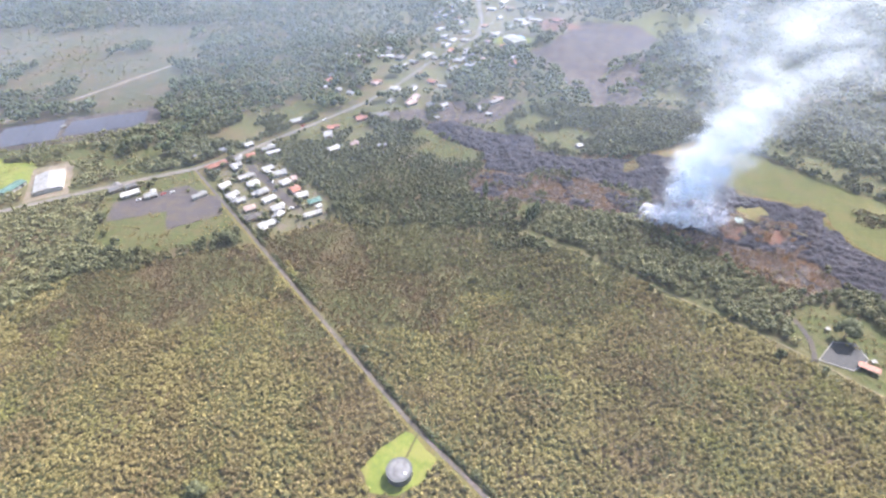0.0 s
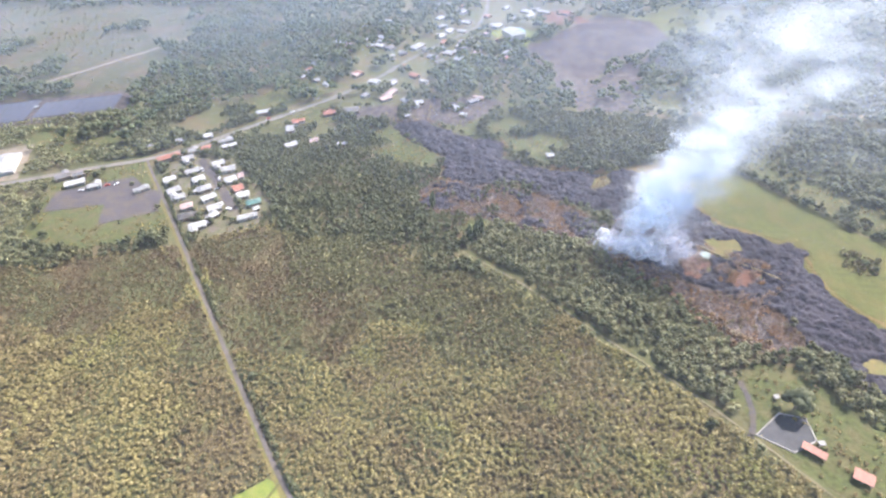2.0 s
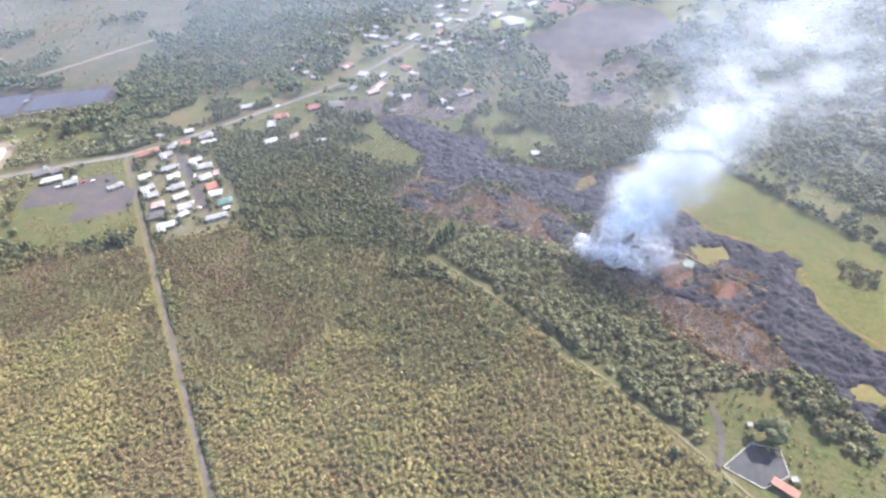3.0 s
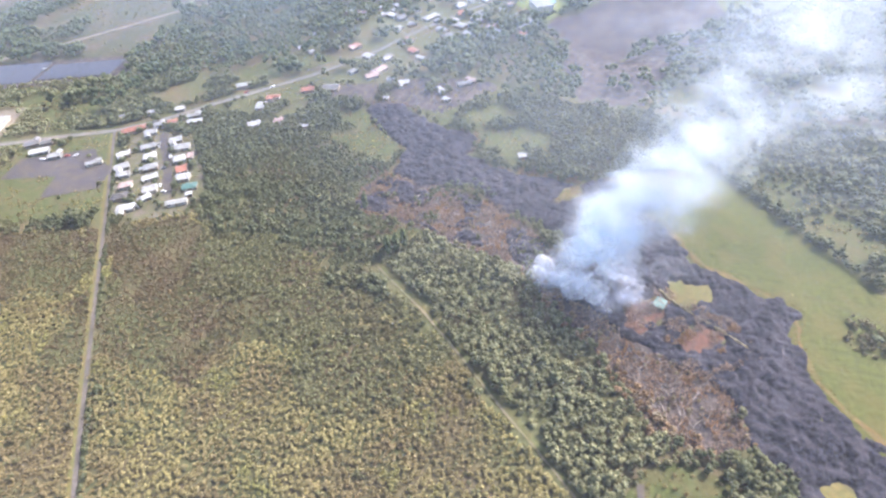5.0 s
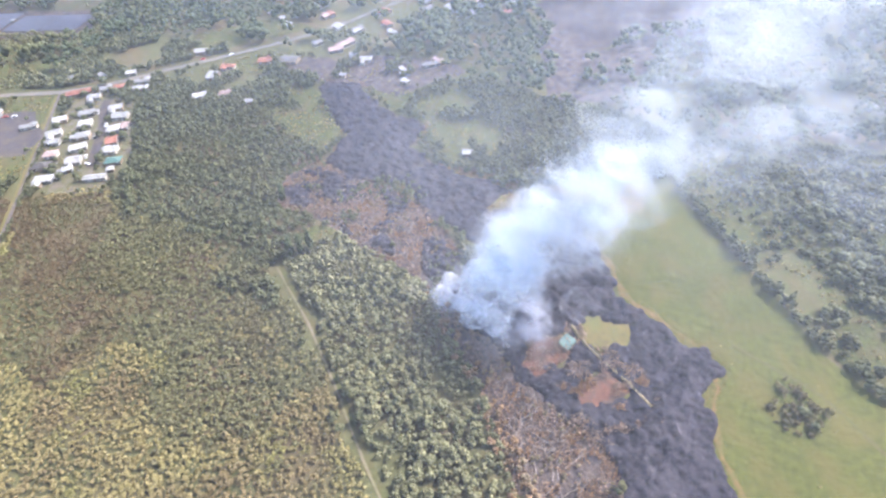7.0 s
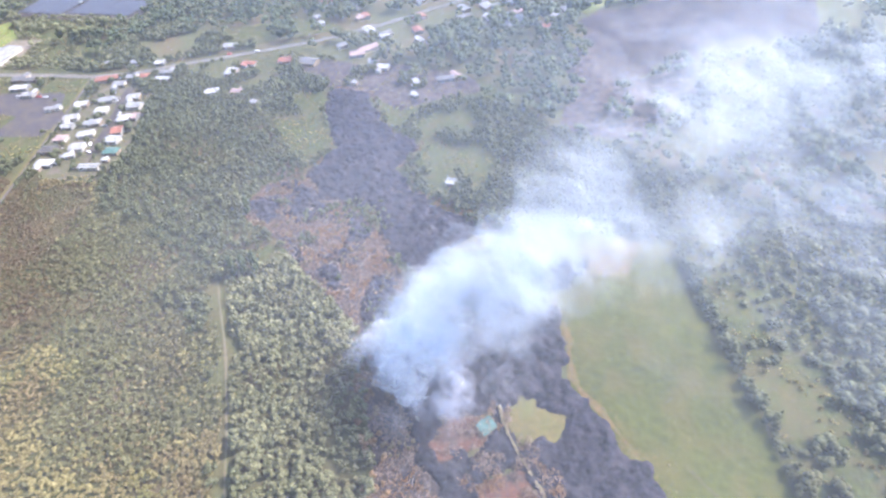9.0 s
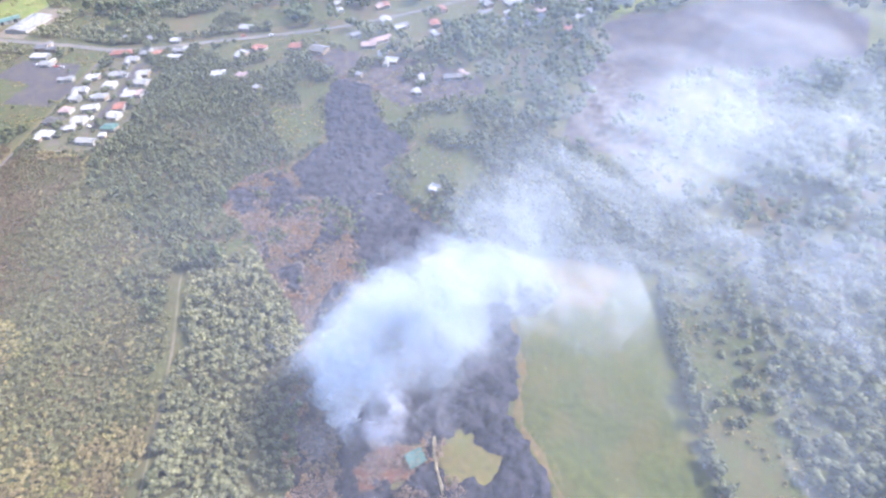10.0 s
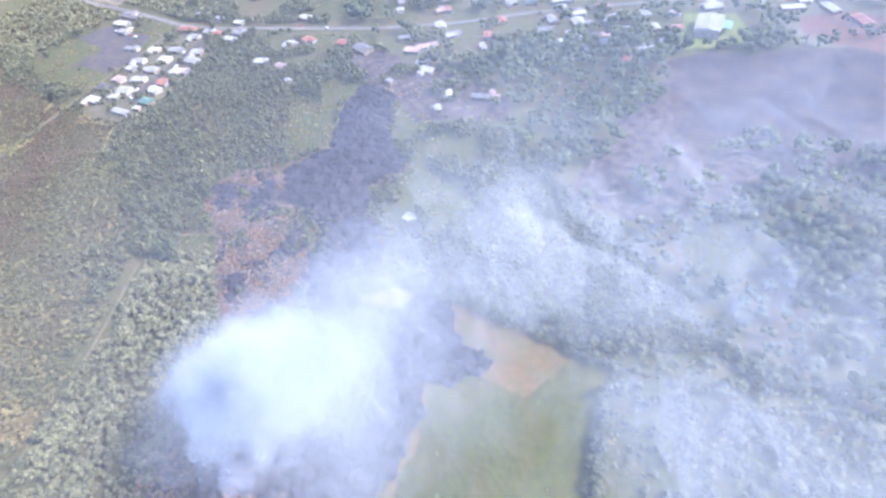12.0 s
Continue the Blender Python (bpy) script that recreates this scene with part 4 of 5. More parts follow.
def shed(x, y, rz, L, W, mat, label, h=2.6, category="shed"):
    """A lean-to shed: posts, one sloping roof, back wall."""
    root = thing("shed", pose(x, y, 0.1, 0, 0, rz), label, category)
    bm = bmesh.new()
    for v in box(bm, 0, 0, h, L, W, 0.16):
        v.co.z += 0.09 * v.co.y
    part("roof", bm, mat, root)
    bm = bmesh.new()
    box(bm, 0, W / 2 - 0.4, -0.1, L - 0.8, 0.15, h + 0.2)
    part("wall", bm, M_WALLS[2], root)
    for sx in (-1, 0, 1):
        bm = bmesh.new()
        box(bm, sx * (L / 2 - 0.4), -W / 2 + 0.4, -0.1, 0.16, 0.16, h - 0.3)
        part("post", bm, M_BARK, root)
    HOUSES.append((x, y, max(L, W) * 0.6))
    return root


shed(185, 338, 70, 7, 6, ROOFS["t"][0], "small teal-roofed shelter at the lava's edge")
shed(207, 200, -32, 10.5, 4.0, ROOFS["r"][0], "long narrow rust red roofed shed")
shed(224, 190, -28, 8, 6, ROOFS["r"][0], "square rust red roofed house in the clearing")
shed(212, 205, 10, 3, 2.4, ROOFS["w"][0], "tiny white hut beside the reservoir", 2.0)
shed(199, 229, 10, 2.6, 2.2, ROOFS["w"][0], "tiny white hut beside a large tree", 2.0)


POND = [(184, 206), (199, 199), (211, 207), (210, 219), (198, 220)]


def reservoir():
    """A small walled pond: dark water inside a low, thin pale concrete kerb of uneven outline."""
    cx, cy = 199, 210
    root = thing("reservoir", pose(cx, cy, 0.1), "dark still catchment pond with a thin pale concrete kerb", "reservoir")
    bm = bmesh.new()
    ring = [bm.verts.new((x - cx, y - cy, 0.25)) for x, y in POND]
    low = [bm.verts.new((x - cx, y - cy, -0.15)) for x, y in POND]
    bm.faces.new(ring)
    for a in range(len(POND)):
        b = (a + 1) % len(POND)
        bm.faces.new((ring[a], low[a], low[b], ring[b]))
    bmesh.ops.recalc_face_normals(bm, faces=bm.faces)
    part("water", bm, M_POND, root, "dark grey water")
    for p, q in zip(POND, POND[1:] + POND[:1]):
        d = Vector(q) - Vector(p)
        bm = bmesh.new()
        box(bm, (p[0] + q[0]) / 2 - cx, (p[1] + q[1]) / 2 - cy, -0.1, d.length + 0.3, 0.55, 0.65, math.degrees(math.atan2(d.y, d.x)))
        part("kerb", bm, M_CONC, root)
    HOUSES.append((cx, cy, 11))


reservoir()


def water_tank(x, y, r=6.2, h=5.0):
    root = thing("water_tank", pose(x, y, 0.1), "round dark steel water tank with pale roof on lawn", "water tank")
    bm = bmesh.new()
    bmesh.ops.create_cone(bm, cap_ends=True, segments=48, radius1=r, radius2=r, depth=h, matrix=pose(0, 0, h / 2 - 0.1))
    part("shell", bm, M_STEEL, root, "dark steel shell")
    bm = bmesh.new()
    bmesh.ops.create_cone(bm, cap_ends=True, segments=48, radius1=r + 0.2, radius2=0.4, depth=0.7, matrix=pose(0, 0, h + 0.25))
    roof = part("roof", bm, M_TANKROOF, root, "pale grey conical roof")
    bm = bmesh.new()
    bmesh.ops.create_cone(bm, cap_ends=True, segments=48, radius1=r + 0.25, radius2=r + 0.25, depth=0.22, matrix=pose(0, 0, h - 0.08))
    part("rim", bm, M_STEEL, root)
    for i in range(12):
        bm = bmesh.new()
        box(bm, r * 0.53, 0, 0, r * 0.95, 0.10, 0.10)
        ob = part("roof_seam", bm, M_TANKROOF, roof)
        ob.matrix_basis = pose(0, 0, h + 0.27, 0, 0, i * 30) @ pose(0, 0, 0, 0, 6.4, 0)
    bm = bmesh.new()
    bmesh.ops.create_cone(bm, cap_ends=True, segments=16, radius1=0.6, radius2=0.6, depth=0.5, matrix=pose(3.2, -2.2, h + 0.55))
    part("hatch", bm, M_TRIM, roof, "white roof hatch")
    for i in range(10):
        bm = bmesh.new()
        box(bm, -r - 0.25, 0, 0.4 + i * 0.48, 0.06, 0.5, 0.05)
        part("rung", bm, M_TRIM, root)
    HOUSES.append((x, y, 9))


water_tank(-44, 124.5)
ribbon("tank_path", [(-43, 131), (-41, 140), (-38, 147)], 1.1, 0.2, M_TRACKGRASS, "short dark path from the road to the tank", "path")


def solar_array(x, y, rz, L, rows, gap=4.4):
    root = thing("solar_array", pose(x, y, 0.1, 0, 0, rz), "rows of blue-grey solar panels on bare earth", "solar array", "solar arrays")
    for i in range(rows):
        v = (i - (rows - 1) / 2) * gap
        for s in (-1, 1):
            bm = bmesh.new()
            box(bm, 0, 0, 0, L / 2 - 1.2, 3.3, 0.08)
            ob = part("solar_panel", bm, M_PANEL, root)
            ob.matrix_basis = pose(s * L / 4, v, 1.1, 14, 0, 0)
            bm = bmesh.new()
            box(bm, s * L / 4, v, -0.1, L / 2 - 2, 0.15, 1.1)
            part("rail", bm, M_CONC, root)


solar_array(-521, 490, 22, 66, 12)
solar_array(-444, 517, 21, 86, 9)
shed(-490, 507, 20, 5, 4, ROOFS["w"][0], "small white inverter hut between the solar arrays")


def car(x, y, rz, paint):
    root = thing("car", pose(x, y, 0.25, 0, 0, rz), "parked car on the asphalt", "car", "parked cars")
    bm = bmesh.new()
    box(bm, 0, 0, 0.3, 4.3, 1.75, 0.6)
    bmesh.ops.bevel(bm, geom=bm.edges[:], offset=0.12, segments=2, affect="EDGES")
    part("body", bm, paint, root)
    bm = bmesh.new()
    for v in box(bm, -0.2, 0, 0.88, 2.3, 1.6, 0.55):
        if v.co.z > 1.2:
            v.co.x = -0.2 + (v.co.x + 0.2) * 0.72
            v.co.y *= 0.88
    part("cabin", bm, M_GLASS, root)
    bm = bmesh.new()
    box(bm, -0.2, 0, 1.43, 1.6, 1.4, 0.05)
    part("roof", bm, paint, root)
    for sx in (-1.35, 1.35):
        for sy in (-0.8, 0.8):
            bm = bmesh.new()
            bmesh.ops.create_cone(bm, cap_ends=True, segments=14, radius1=0.32, radius2=0.32, depth=0.22, matrix=pose(sx, sy, 0.32, 90, 0, 0))
            part("wheel", bm, M_RUBBER, root)


for i, (x, y, rz) in enumerate(((-181, 357, 134), (-203, 393, 120), (-196, 377, 44), (-226, 404, 134), (-298, 371, 40), (-291, 374, 60), (-316, 361, 30), (-240, 410, 134), (-172, 351, 10), (-210, 508, 50), (-190, 525, 50), (-262, 428, 40))):
    car(x, y, rz, M_CARS[(0, 0, 2, 0, 1)[i % 5]])


# ---------------------------------------------------------------- stone wall, fence of brush, fallen trunks
def stone_wall(line, group):
    """A low dry-stone wall of single stones."""
    root = thing("stone_wall", pose(0, 0, 0), "low tan dry-stone wall running into the lava", "wall", group)
    me = None
    for p, q in zip(line[:-1], line[1:]):
        p, q = Vector(p), Vector(q)
        n_ = int((q - p).length / 0.9)
        for i in range(n_):
            if me is None:
                bm = bmesh.new()
                box(bm, 0, 0, 0, 0.95, 0.9, 1.1)
                bmesh.ops.bevel(bm, geom=bm.edges[:], offset=0.16, segments=1, affect="EDGES")
                ob = part("stone", bm, M_STONE, root)
                me = ob.data
            else:
                ob = link("stone", me, None, root)
            c = p.lerp(q, (i + 0.5) / n_)
            ob.matrix_basis = pose(c.x + random.uniform(-0.2, 0.2), c.y + random.uniform(-0.2, 0.2), 0.1, random.uniform(-5, 5), random.uniform(-5, 5), random.uniform(0, 360)) @ Matrix.Diagonal((random.uniform(0.9, 1.4), random.uniform(0.9, 1.4), random.uniform(1.5, 1.9), 1))


stone_wall([(184, 349), (190, 343), (203, 335), (215, 329), (227, 321)], "")


def trunk_mesh(L, r, seed, branches=3):
    """A fallen bleached trunk: bent and tapered, with stubs of limbs."""
    rr = random.Random(seed)
    bm = bmesh.new()

    def limb(p, d, length, rad, segs=4):
        ring0 = None
        for i in range(segs + 1):
            k = i / segs
            c = p + d * (length * k) + Vector((0, rr.uniform(-1, 1), rr.uniform(-0.3, 0.5))) * length * 0.025
            w = rad * (1 - 0.75 * k)
            side = d.cross(Vector((0, 0, 1))).normalized()
            up = side.cross(d)
            ring = [bm.verts.new(c + side * w * math.cos(a) + up * w * math.sin(a)) for a in (0, 1.257, 2.513, 3.77, 5.027)]
            if ring0:
                for j in range(5):
                    bm.faces.new((ring0[j], ring0[(j + 1) % 5], ring[(j + 1) % 5], ring[j]))
            ring0 = ring
    limb(Vector((-L / 2, 0, r)), Vector((1, 0, 0.02)).normalized(), L, r)
    for i in range(branches):
        a = rr.choice((-1, 1)) * rr.uniform(0.4, 0.9)
        limb(Vector((L * rr.uniform(-0.05, 0.35), 0, r)), Vector((math.cos(a), math.sin(a), rr.uniform(0.1, 0.5))).normalized(), L * rr.uniform(0.25, 0.45), r * 0.5, 3)
    bmesh.ops.recalc_face_normals(bm, faces=bm.faces)
    me = bpy.data.meshes.new("fallen_trunk")
    bm.to_mesh(me)
    bm.free()
    me.materials.append(M_DEADWOOD)
    return me


TRUNKS = [trunk_mesh(L, r, s) for L, r, s in ((6.5, 0.20, 1), (9, 0.25, 2), (5, 0.17, 3), (11, 0.27, 4), (7.5, 0.22, 5))]


def drop_trunks(poly, n_, group, on):
    P = scatter((min(p[0] for p in poly), min(p[1] for p in poly), max(p[0] for p in poly), max(p[1] for p in poly)), 5.0)
    P = P[inside(poly, P)]
    P = P[rng.permutation(len(P))[:n_]]
    for i, (x, y) in enumerate(P):
        ob = new("fallen_trunk", TRUNKS[i % 5])
        ob.matrix_basis = pose(x, y, 0.4 + 0.5 * random.random(), 0, random.uniform(-7, 4), random.gauss(70, 45))
        tagged(ob, f"bleached fallen tree trunk lying on {on}", "tree trunk", group)


drop_trunks([(15, 372), (60, 362), (105, 352), (112, 372), (80, 398), (30, 410), (0, 402)], 75, "trunks on the scorched ground", "scorched ground")
drop_trunks([(150, 312), (185, 275), (212, 266), (212, 295), (170, 308)], 60, "trunks on the scorched ground", "scorched ground")
drop_trunks([(44, 440), (60, 425), (110, 420), (115, 432), (60, 440)], 16, "trunks at the lava's edge", "the lava's edge")
drop_trunks(SLASH, 60, "felled trunks on the cut slope", "stripped ground")
drop_trunks([(-75, 522), (-30, 512), (-8, 530), (-30, 548), (-70, 545)], 22, "debris at the flow's tip", "burnt ground")


# ---------------------------------------------------------------- trees that stand out
def tree_thing(name, seed, height, spread, leaf, leaves, material, label, clumps=9, base=0.2):
    r = np.random.default_rng(seed)
    V, F = tree_form(r, leaves, leaf, height, spread, base, clumps, False)
    root = thing(name, pose(0, 0, 0), label, "tree")
    link("crown", mesh_of("crown", V, F, 3, np.full(len(F), r.uniform(0.2, 0.7)), True), material, root)
    bm = bmesh.new()
    bmesh.ops.create_cone(bm, cap_ends=True, segments=9, radius1=height * 0.035, radius2=height * 0.012, depth=height * 0.7, matrix=pose(0, 0, height * 0.35 - 0.3))
    for i in range(4):
        bmesh.ops.create_cone(bm, cap_ends=True, segments=6, radius1=height * 0.015, radius2=height * 0.005, depth=height * 0.4,
                              matrix=pose(0, 0, height * 0.4, 0, 0, i * 90 + seed * 20) @ pose(0, 0, 0, 0, 42, 0) @ pose(0, 0, height * 0.2))
    part("trunk", bm, M_BARK, root)
    return root


BIG = [tree_thing("tree", 31 + i, 10.0, 10.0, 1.0, 240, F_WOOD, "broad dark green tree with a dense crown", 11) for i in range(3)]
TALL = tree_thing("tree", 41, 15.0, 5.0, 0.8, 200, F_FAR, "tall narrow dark conifer at the wood's edge", 8, 0.1)
for b in BIG:
    b["group"] = "single broad trees"
spots = [(206, 224, 1.35),  (-208, 305, 1.1), (-139, 108, 0.9), (284, 343, 0.5), (288, 338, 0.36), (-77, 200, 0.5), (262, 246, 0.9), (236, 245, 0.8), (222, 256, 0.7), (250, 225, 0.6), (-262, 420, 0.6), (-226, 392, 0.5), (-212, 380, 0.5)]
spots += [(-238, 376, 0.6), (-224, 352, 0.5), (-189, 337, 0.55), (-205, 398, 0.6), (-195, 381, 0.5), (-165, 357, 0.6), (-160, 335, 0.5), (-172, 385, 0.7), (-236, 431, 0.8), (-222, 428, 0.7), (-262, 441, 0.8), (-284, 441, 0.9), (-300, 425, 0.8), (-285, 458, 1.0), (-316, 383, 0.7)]
spots += [(-186, 358, 0.45), (-214, 366, 0.4), (-240, 392, 0.45), (-300, 300, 0.7), (-330, 330, 0.8), (-250, 322, 0.3), (-276, 375, 0.35), (-232, 345, 0.35), (-316, 310, 0.5)]
for i in range(46):
    a, b = random.uniform(-56, 50), random.uniform(-40, 40)
    x, y = -198 + 0.70 * a + 0.71 * b, 372 - 0.71 * a + 0.70 * b
    if all(math.hypot(x - hx, y - hy) > hr * 0.85 for hx, hy, hr in HOUSES) and to_line(STREET, np.array([[x, y]]))[0] > 5:
        spots.append((round(x, 1), round(y, 1), random.uniform(0.28, 0.6)))
spots = [q for q in spots if to_line(ROAD, np.array([q[:2]]))[0] > 4.5]
for i, (x, y, s) in enumerate(spots):
    if i < 3:
        BIG[i].matrix_basis = pose(x, y, 0, 0, 0, 40 * i) @ Matrix.Diagonal((s, s, s, 1))
        continue
    ob = copy_thing(BIG[i % 3], pose(x, y, 0, 0, 0, 67 * i))
    ob.scale = (s, s, s * (0.85 + 0.3 * ((i * 37) % 10) / 10))
TALL.matrix_basis = pose(30, 338, 0)
for x, y in ((26, 334), (33, 343), (-8, 371)):
    copy_thing(TALL, pose(x, y, 0, 0, 0, x))


# ---------------------------------------------------------------- woods and shrubland
r0 = np.random.default_rng(5)
SHRUB_FORMS = [tree_form(r0, 13, 1.2, 2.0 + 0.1 * (k % 5), 2.5, 0.0, 1 + (k % 3 == 0), False) for k in range(12)]
WOOD_FORMS = [tree_form(r0, 16, 1.6, 4.6 + 0.35 * k, 5.4, 0.15, 4) for k in range(10)]
DOME_FORMS = [tree_form(r0, 30, 1.4, 8.0, 9.5, 0.1, 8) for _ in range(8)]
FAR_FORMS = [tree_form(r0, 6, 2.8, 9.0, 9.0, 0.2, 3, False) for _ in range(10)]


def twig_form(r, sticks, height):
    """A leafless scorched bush: crossed tapering sticks and a few withered leaves."""
    V, F = [], []
    for i in range(sticks):
        a, lean = r.uniform(0, 6.283), r.uniform(0.1, 1.1)
        d = np.array((math.cos(a) * math.sin(lean), math.sin(a) * math.sin(lean), math.cos(lean)))
        p = r.normal(size=3) * np.array((0.35, 0.35, 0)) - np.array((0, 0, 0.2))
        q = p + d * height * r.uniform(0.5, 1.15)
        u = np.cross(d, r.normal(size=3))
        u *= 0.10 / np.linalg.norm(u)
        k = len(V)
        V.extend((p - u, p + u, q))
        F.append((k, k + 1, k + 2))
        for m_ in range(2):
            c = p + (q - p) * r.uniform(0.5, 1.0) + r.normal(size=3) * 0.2
            w, v = r.normal(size=3), r.normal(size=3)
            w, v = w / np.linalg.norm(w) * 0.32, v / np.linalg.norm(v) * 0.2
            k = len(V)
            V.extend((c - w - v, c + w - v, c + v * 1.5))
            F.append((k, k + 1, k + 2))
    return np.array(V), np.array(F)


DEAD_FORMS = [twig_form(r0, 9, 2.3) for _ in range(10)]

P = scatter((-440, 40, 300, 380), 1.95)
wander = np.stack((lattice_noise(P, 30.0, 71), lattice_noise(P, 30.0, 72)), 1) * 44 - 22
fine = np.stack((lattice_noise(P, 9.0, 73), lattice_noise(P, 9.0, 74)), 1) * 16 - 8
P, wander, fine = (a[clear_of(P)] for a in (P, wander, fine))
seen = (P[:, 1] > 82) & (P[:, 0] > -255 - 0.85 * (P[:, 1] - 100)) & (P[:, 1] > 82 + 0.25 * P[:, 0])
west_side = P[:, 1] < 120 - 1.05 * (P[:, 0] + 5)
low = seen & inside(SHRUBS, P + np.where(west_side, 0.3, 1.0)[:, None] * wander * 0.5 + fine)
P, wander, fine = P[low], wander[low], fine[low]
ferny = inside(FERNS_EAST, P + wander) | inside(FERNS_WEST, P + wander)
mixed = (inside(GREEN_SHRUBS, P + wander + fine) | (inside(BRIGHT_SHRUBS, P + wander * 0.4 + fine))) & (rng.random(len(P)) < 0.85)
mixed |= (rng.random(len(P)) < 0.10) & (lattice_noise(P, 24.0, 75) > 0.45)
Q = P[ferny & ~mixed]
grow("fern_thicket", Q, SHRUB_FORMS, 0.55, 1.0, F_FERN, "low brown-green fern thicket among the shrubs", "ferns", 0.62 + 0.45 * lattice_noise(Q, 20.0, 36))
Q = P[mixed]
grow("green_shrubs", Q, SHRUB_FORMS, 0.65, 1.35, F_GREENSHRUB, "grey-green shrubs and young trees between ferns and wood", "shrubs", 0.75 + 0.5 * lattice_noise(Q, 12.0, 38))
Q = P[~ferny & ~mixed]
grow("shrubland", Q, SHRUB_FORMS, 0.65, 1.15, F_SHRUB, "dense olive and tan shrubland of small trees", "shrubs", 0.75 + 0.5 * lattice_noise(Q, 26.0, 33))

P = scatter((-220, 60, 60, 340), 1.6)
P = P[(to_line([(x + 2.5, y + 2.5) for x, y in ROAD], P) < 0.9) & (P[:, 1] > 84) & (lattice_noise(P, 14.0, 76) > 0.25)]
grow("road_hedge", P, SHRUB_FORMS, 0.8, 1.3, F_WOOD, "dark green hedge along the narrow road", "hedge")

STRIP = [(20, 330), (50, 310), (120, 262), (185, 205), (215, 240), (190, 268), (150, 306), (110, 345), (60, 356), (30, 362)]
P = scatter((0, 190, 230, 370), 2.55)
P = P[inside(STRIP, P) & clear_of(P) & (to_line(TRACK, P) > 2.3 + 2.2 * lattice_noise(P, 8.0, 39))]
hgt = 0.42 + 0.36 * lattice_noise(P, 14.0, 34)
grow("edge_wood", P, WOOD_FORMS, 0.55, 1.45, F_EDGE, "close-grown grey-green wood beside the lava", "woods", hgt)

P = scatter((-420, 150, 420, 620), 3.35)
P = P[(P[:, 1] < 560 - 0.12 * np.abs(P[:, 0])) & (P[:, 0] > -330) & (P[:, 0] < 360)]
wander = np.stack((lattice_noise(P, 30.0, 71), lattice_noise(P, 30.0, 72)), 1) * 22 - 11
fine = np.stack((lattice_noise(P, 9.0, 73), lattice_noise(P, 9.0, 74)), 1) * 16 - 8
P = P[~inside(SHRUBS, P + wander + fine) & ~inside(STRIP, P) & ~inside(EAST_WOOD, P) & clear_of(P) & (P[:, 1] > 190) & (to_line(TRACK, P) > 4.5) & (to_line(ROAD, P) > 6.5)]
inner = (P[:, 0] < 60) & (P[:, 1] < 470)
hgt = np.where(inner, 0.5, 0.66) + 0.5 * lattice_noise(P, 17.0, 35)
grow("woodland", P, WOOD_FORMS, 0.7, 1.15, F_WOOD, "dense dark green tropical wood", "woods", hgt)

P = scatter((190, 190, 290, 280), 2.7)
P = P[inside(CLEAR_BAND, P + np.stack((lattice_noise(P, 8.0, 77), lattice_noise(P, 8.0, 78)), 1) * 10 - 5)]
grow("clearing_trees", P, WOOD_FORMS, 0.4, 0.95, F_EDGE, "band of grey-green small trees between clearing and lava", "woods")

# rounded trees with grass between them, beyond the pasture
P = scatter((190, 330, 460, 600), 4.9)
P = P[inside(EAST_WOOD, P) & clear_of(P) & (lattice_noise(P, 26.0, 52) + 0.25 * rng.random(len(P)) > 0.28) & ~inside(BROWN_GRASS, P)]
grow("domed_trees", P, DOME_FORMS, 0.4, 1.0, F_WOOD, "rounded dark green trees standing in loose groups", "woods", (0.62 + 0.45 * lattice_noise(P, 15.0, 53)) * np.clip(0.55 + (P[:, 0] - 270 + 0.4 * (P[:, 1] - 400)) / 120, 0.5, 1.0))
P = scatter((190, 330, 330, 500), 2.0)
P = P[(to_line(FIELD_HEDGE, P) < 2.6) & (rng.random(len(P)) < 0.7)]
grow("field_hedge", P, SHRUB_FORMS, 0.7, 1.5, F_WOOD, "dark green hedge along the pasture's far side", "hedge")

P = scatter((-520, 150, -230, 440), 4.4)
P = P[(P[:, 0] < -290) & ~inside(SHRUBS, P) & clear_of(P) & (P[:, 0] > -270 - 0.88 * (P[:, 1] - 90))]
grow("western_thicket", P, FAR_FORMS, 0.34, 0.7, F_EDGE, "grey-green thicket of low trees beside the grass lot", "woods")

P = scatter((-1150, 150, 700, 1250), 8.2)
near = (P[:, 1] < 560 - 0.12 * np.abs(P[:, 0])) & (P[:, 0] > -330) & (P[:, 0] < 360)
left = (P[:, 0] < -330) & (P[:, 1] > 440) & (P[:, 1] < 900) & (lattice_noise(P, 70.0, 51) < 0.72) & (P[:, 0] < -380 - 0.2 * (P[:, 1] - 440))
P = P[~near & ~left & ~((P[:, 1] < 440) & (P[:, 0] > -520) & (P[:, 0] < -290)) & ~inside(EAST_WOOD, P) & clear_of(P) & (P[:, 1] < 1240) & (P[:, 1] > 230) & (P[:, 0] > -270 - 0.88 * (P[:, 1] - 90)) & (P[:, 0] < 350 + 0.33 * (P[:, 1] - 230)) & ~((P[:, 0] > 300) & (P[:, 1] < 330))]
P = P[((P[:, 1] < 800) | (rng.random(len(P)) < 0.62)) & (lattice_noise(P, 38.0, 54) > 0.10)]
hgt = 0.75 + 0.75 * lattice_noise(P, 30.0, 37)
grow("far_woods", P, FAR_FORMS, 0.75, 1.2, F_FAR, "far dark green forest reaching to the distance", "woods", hgt)

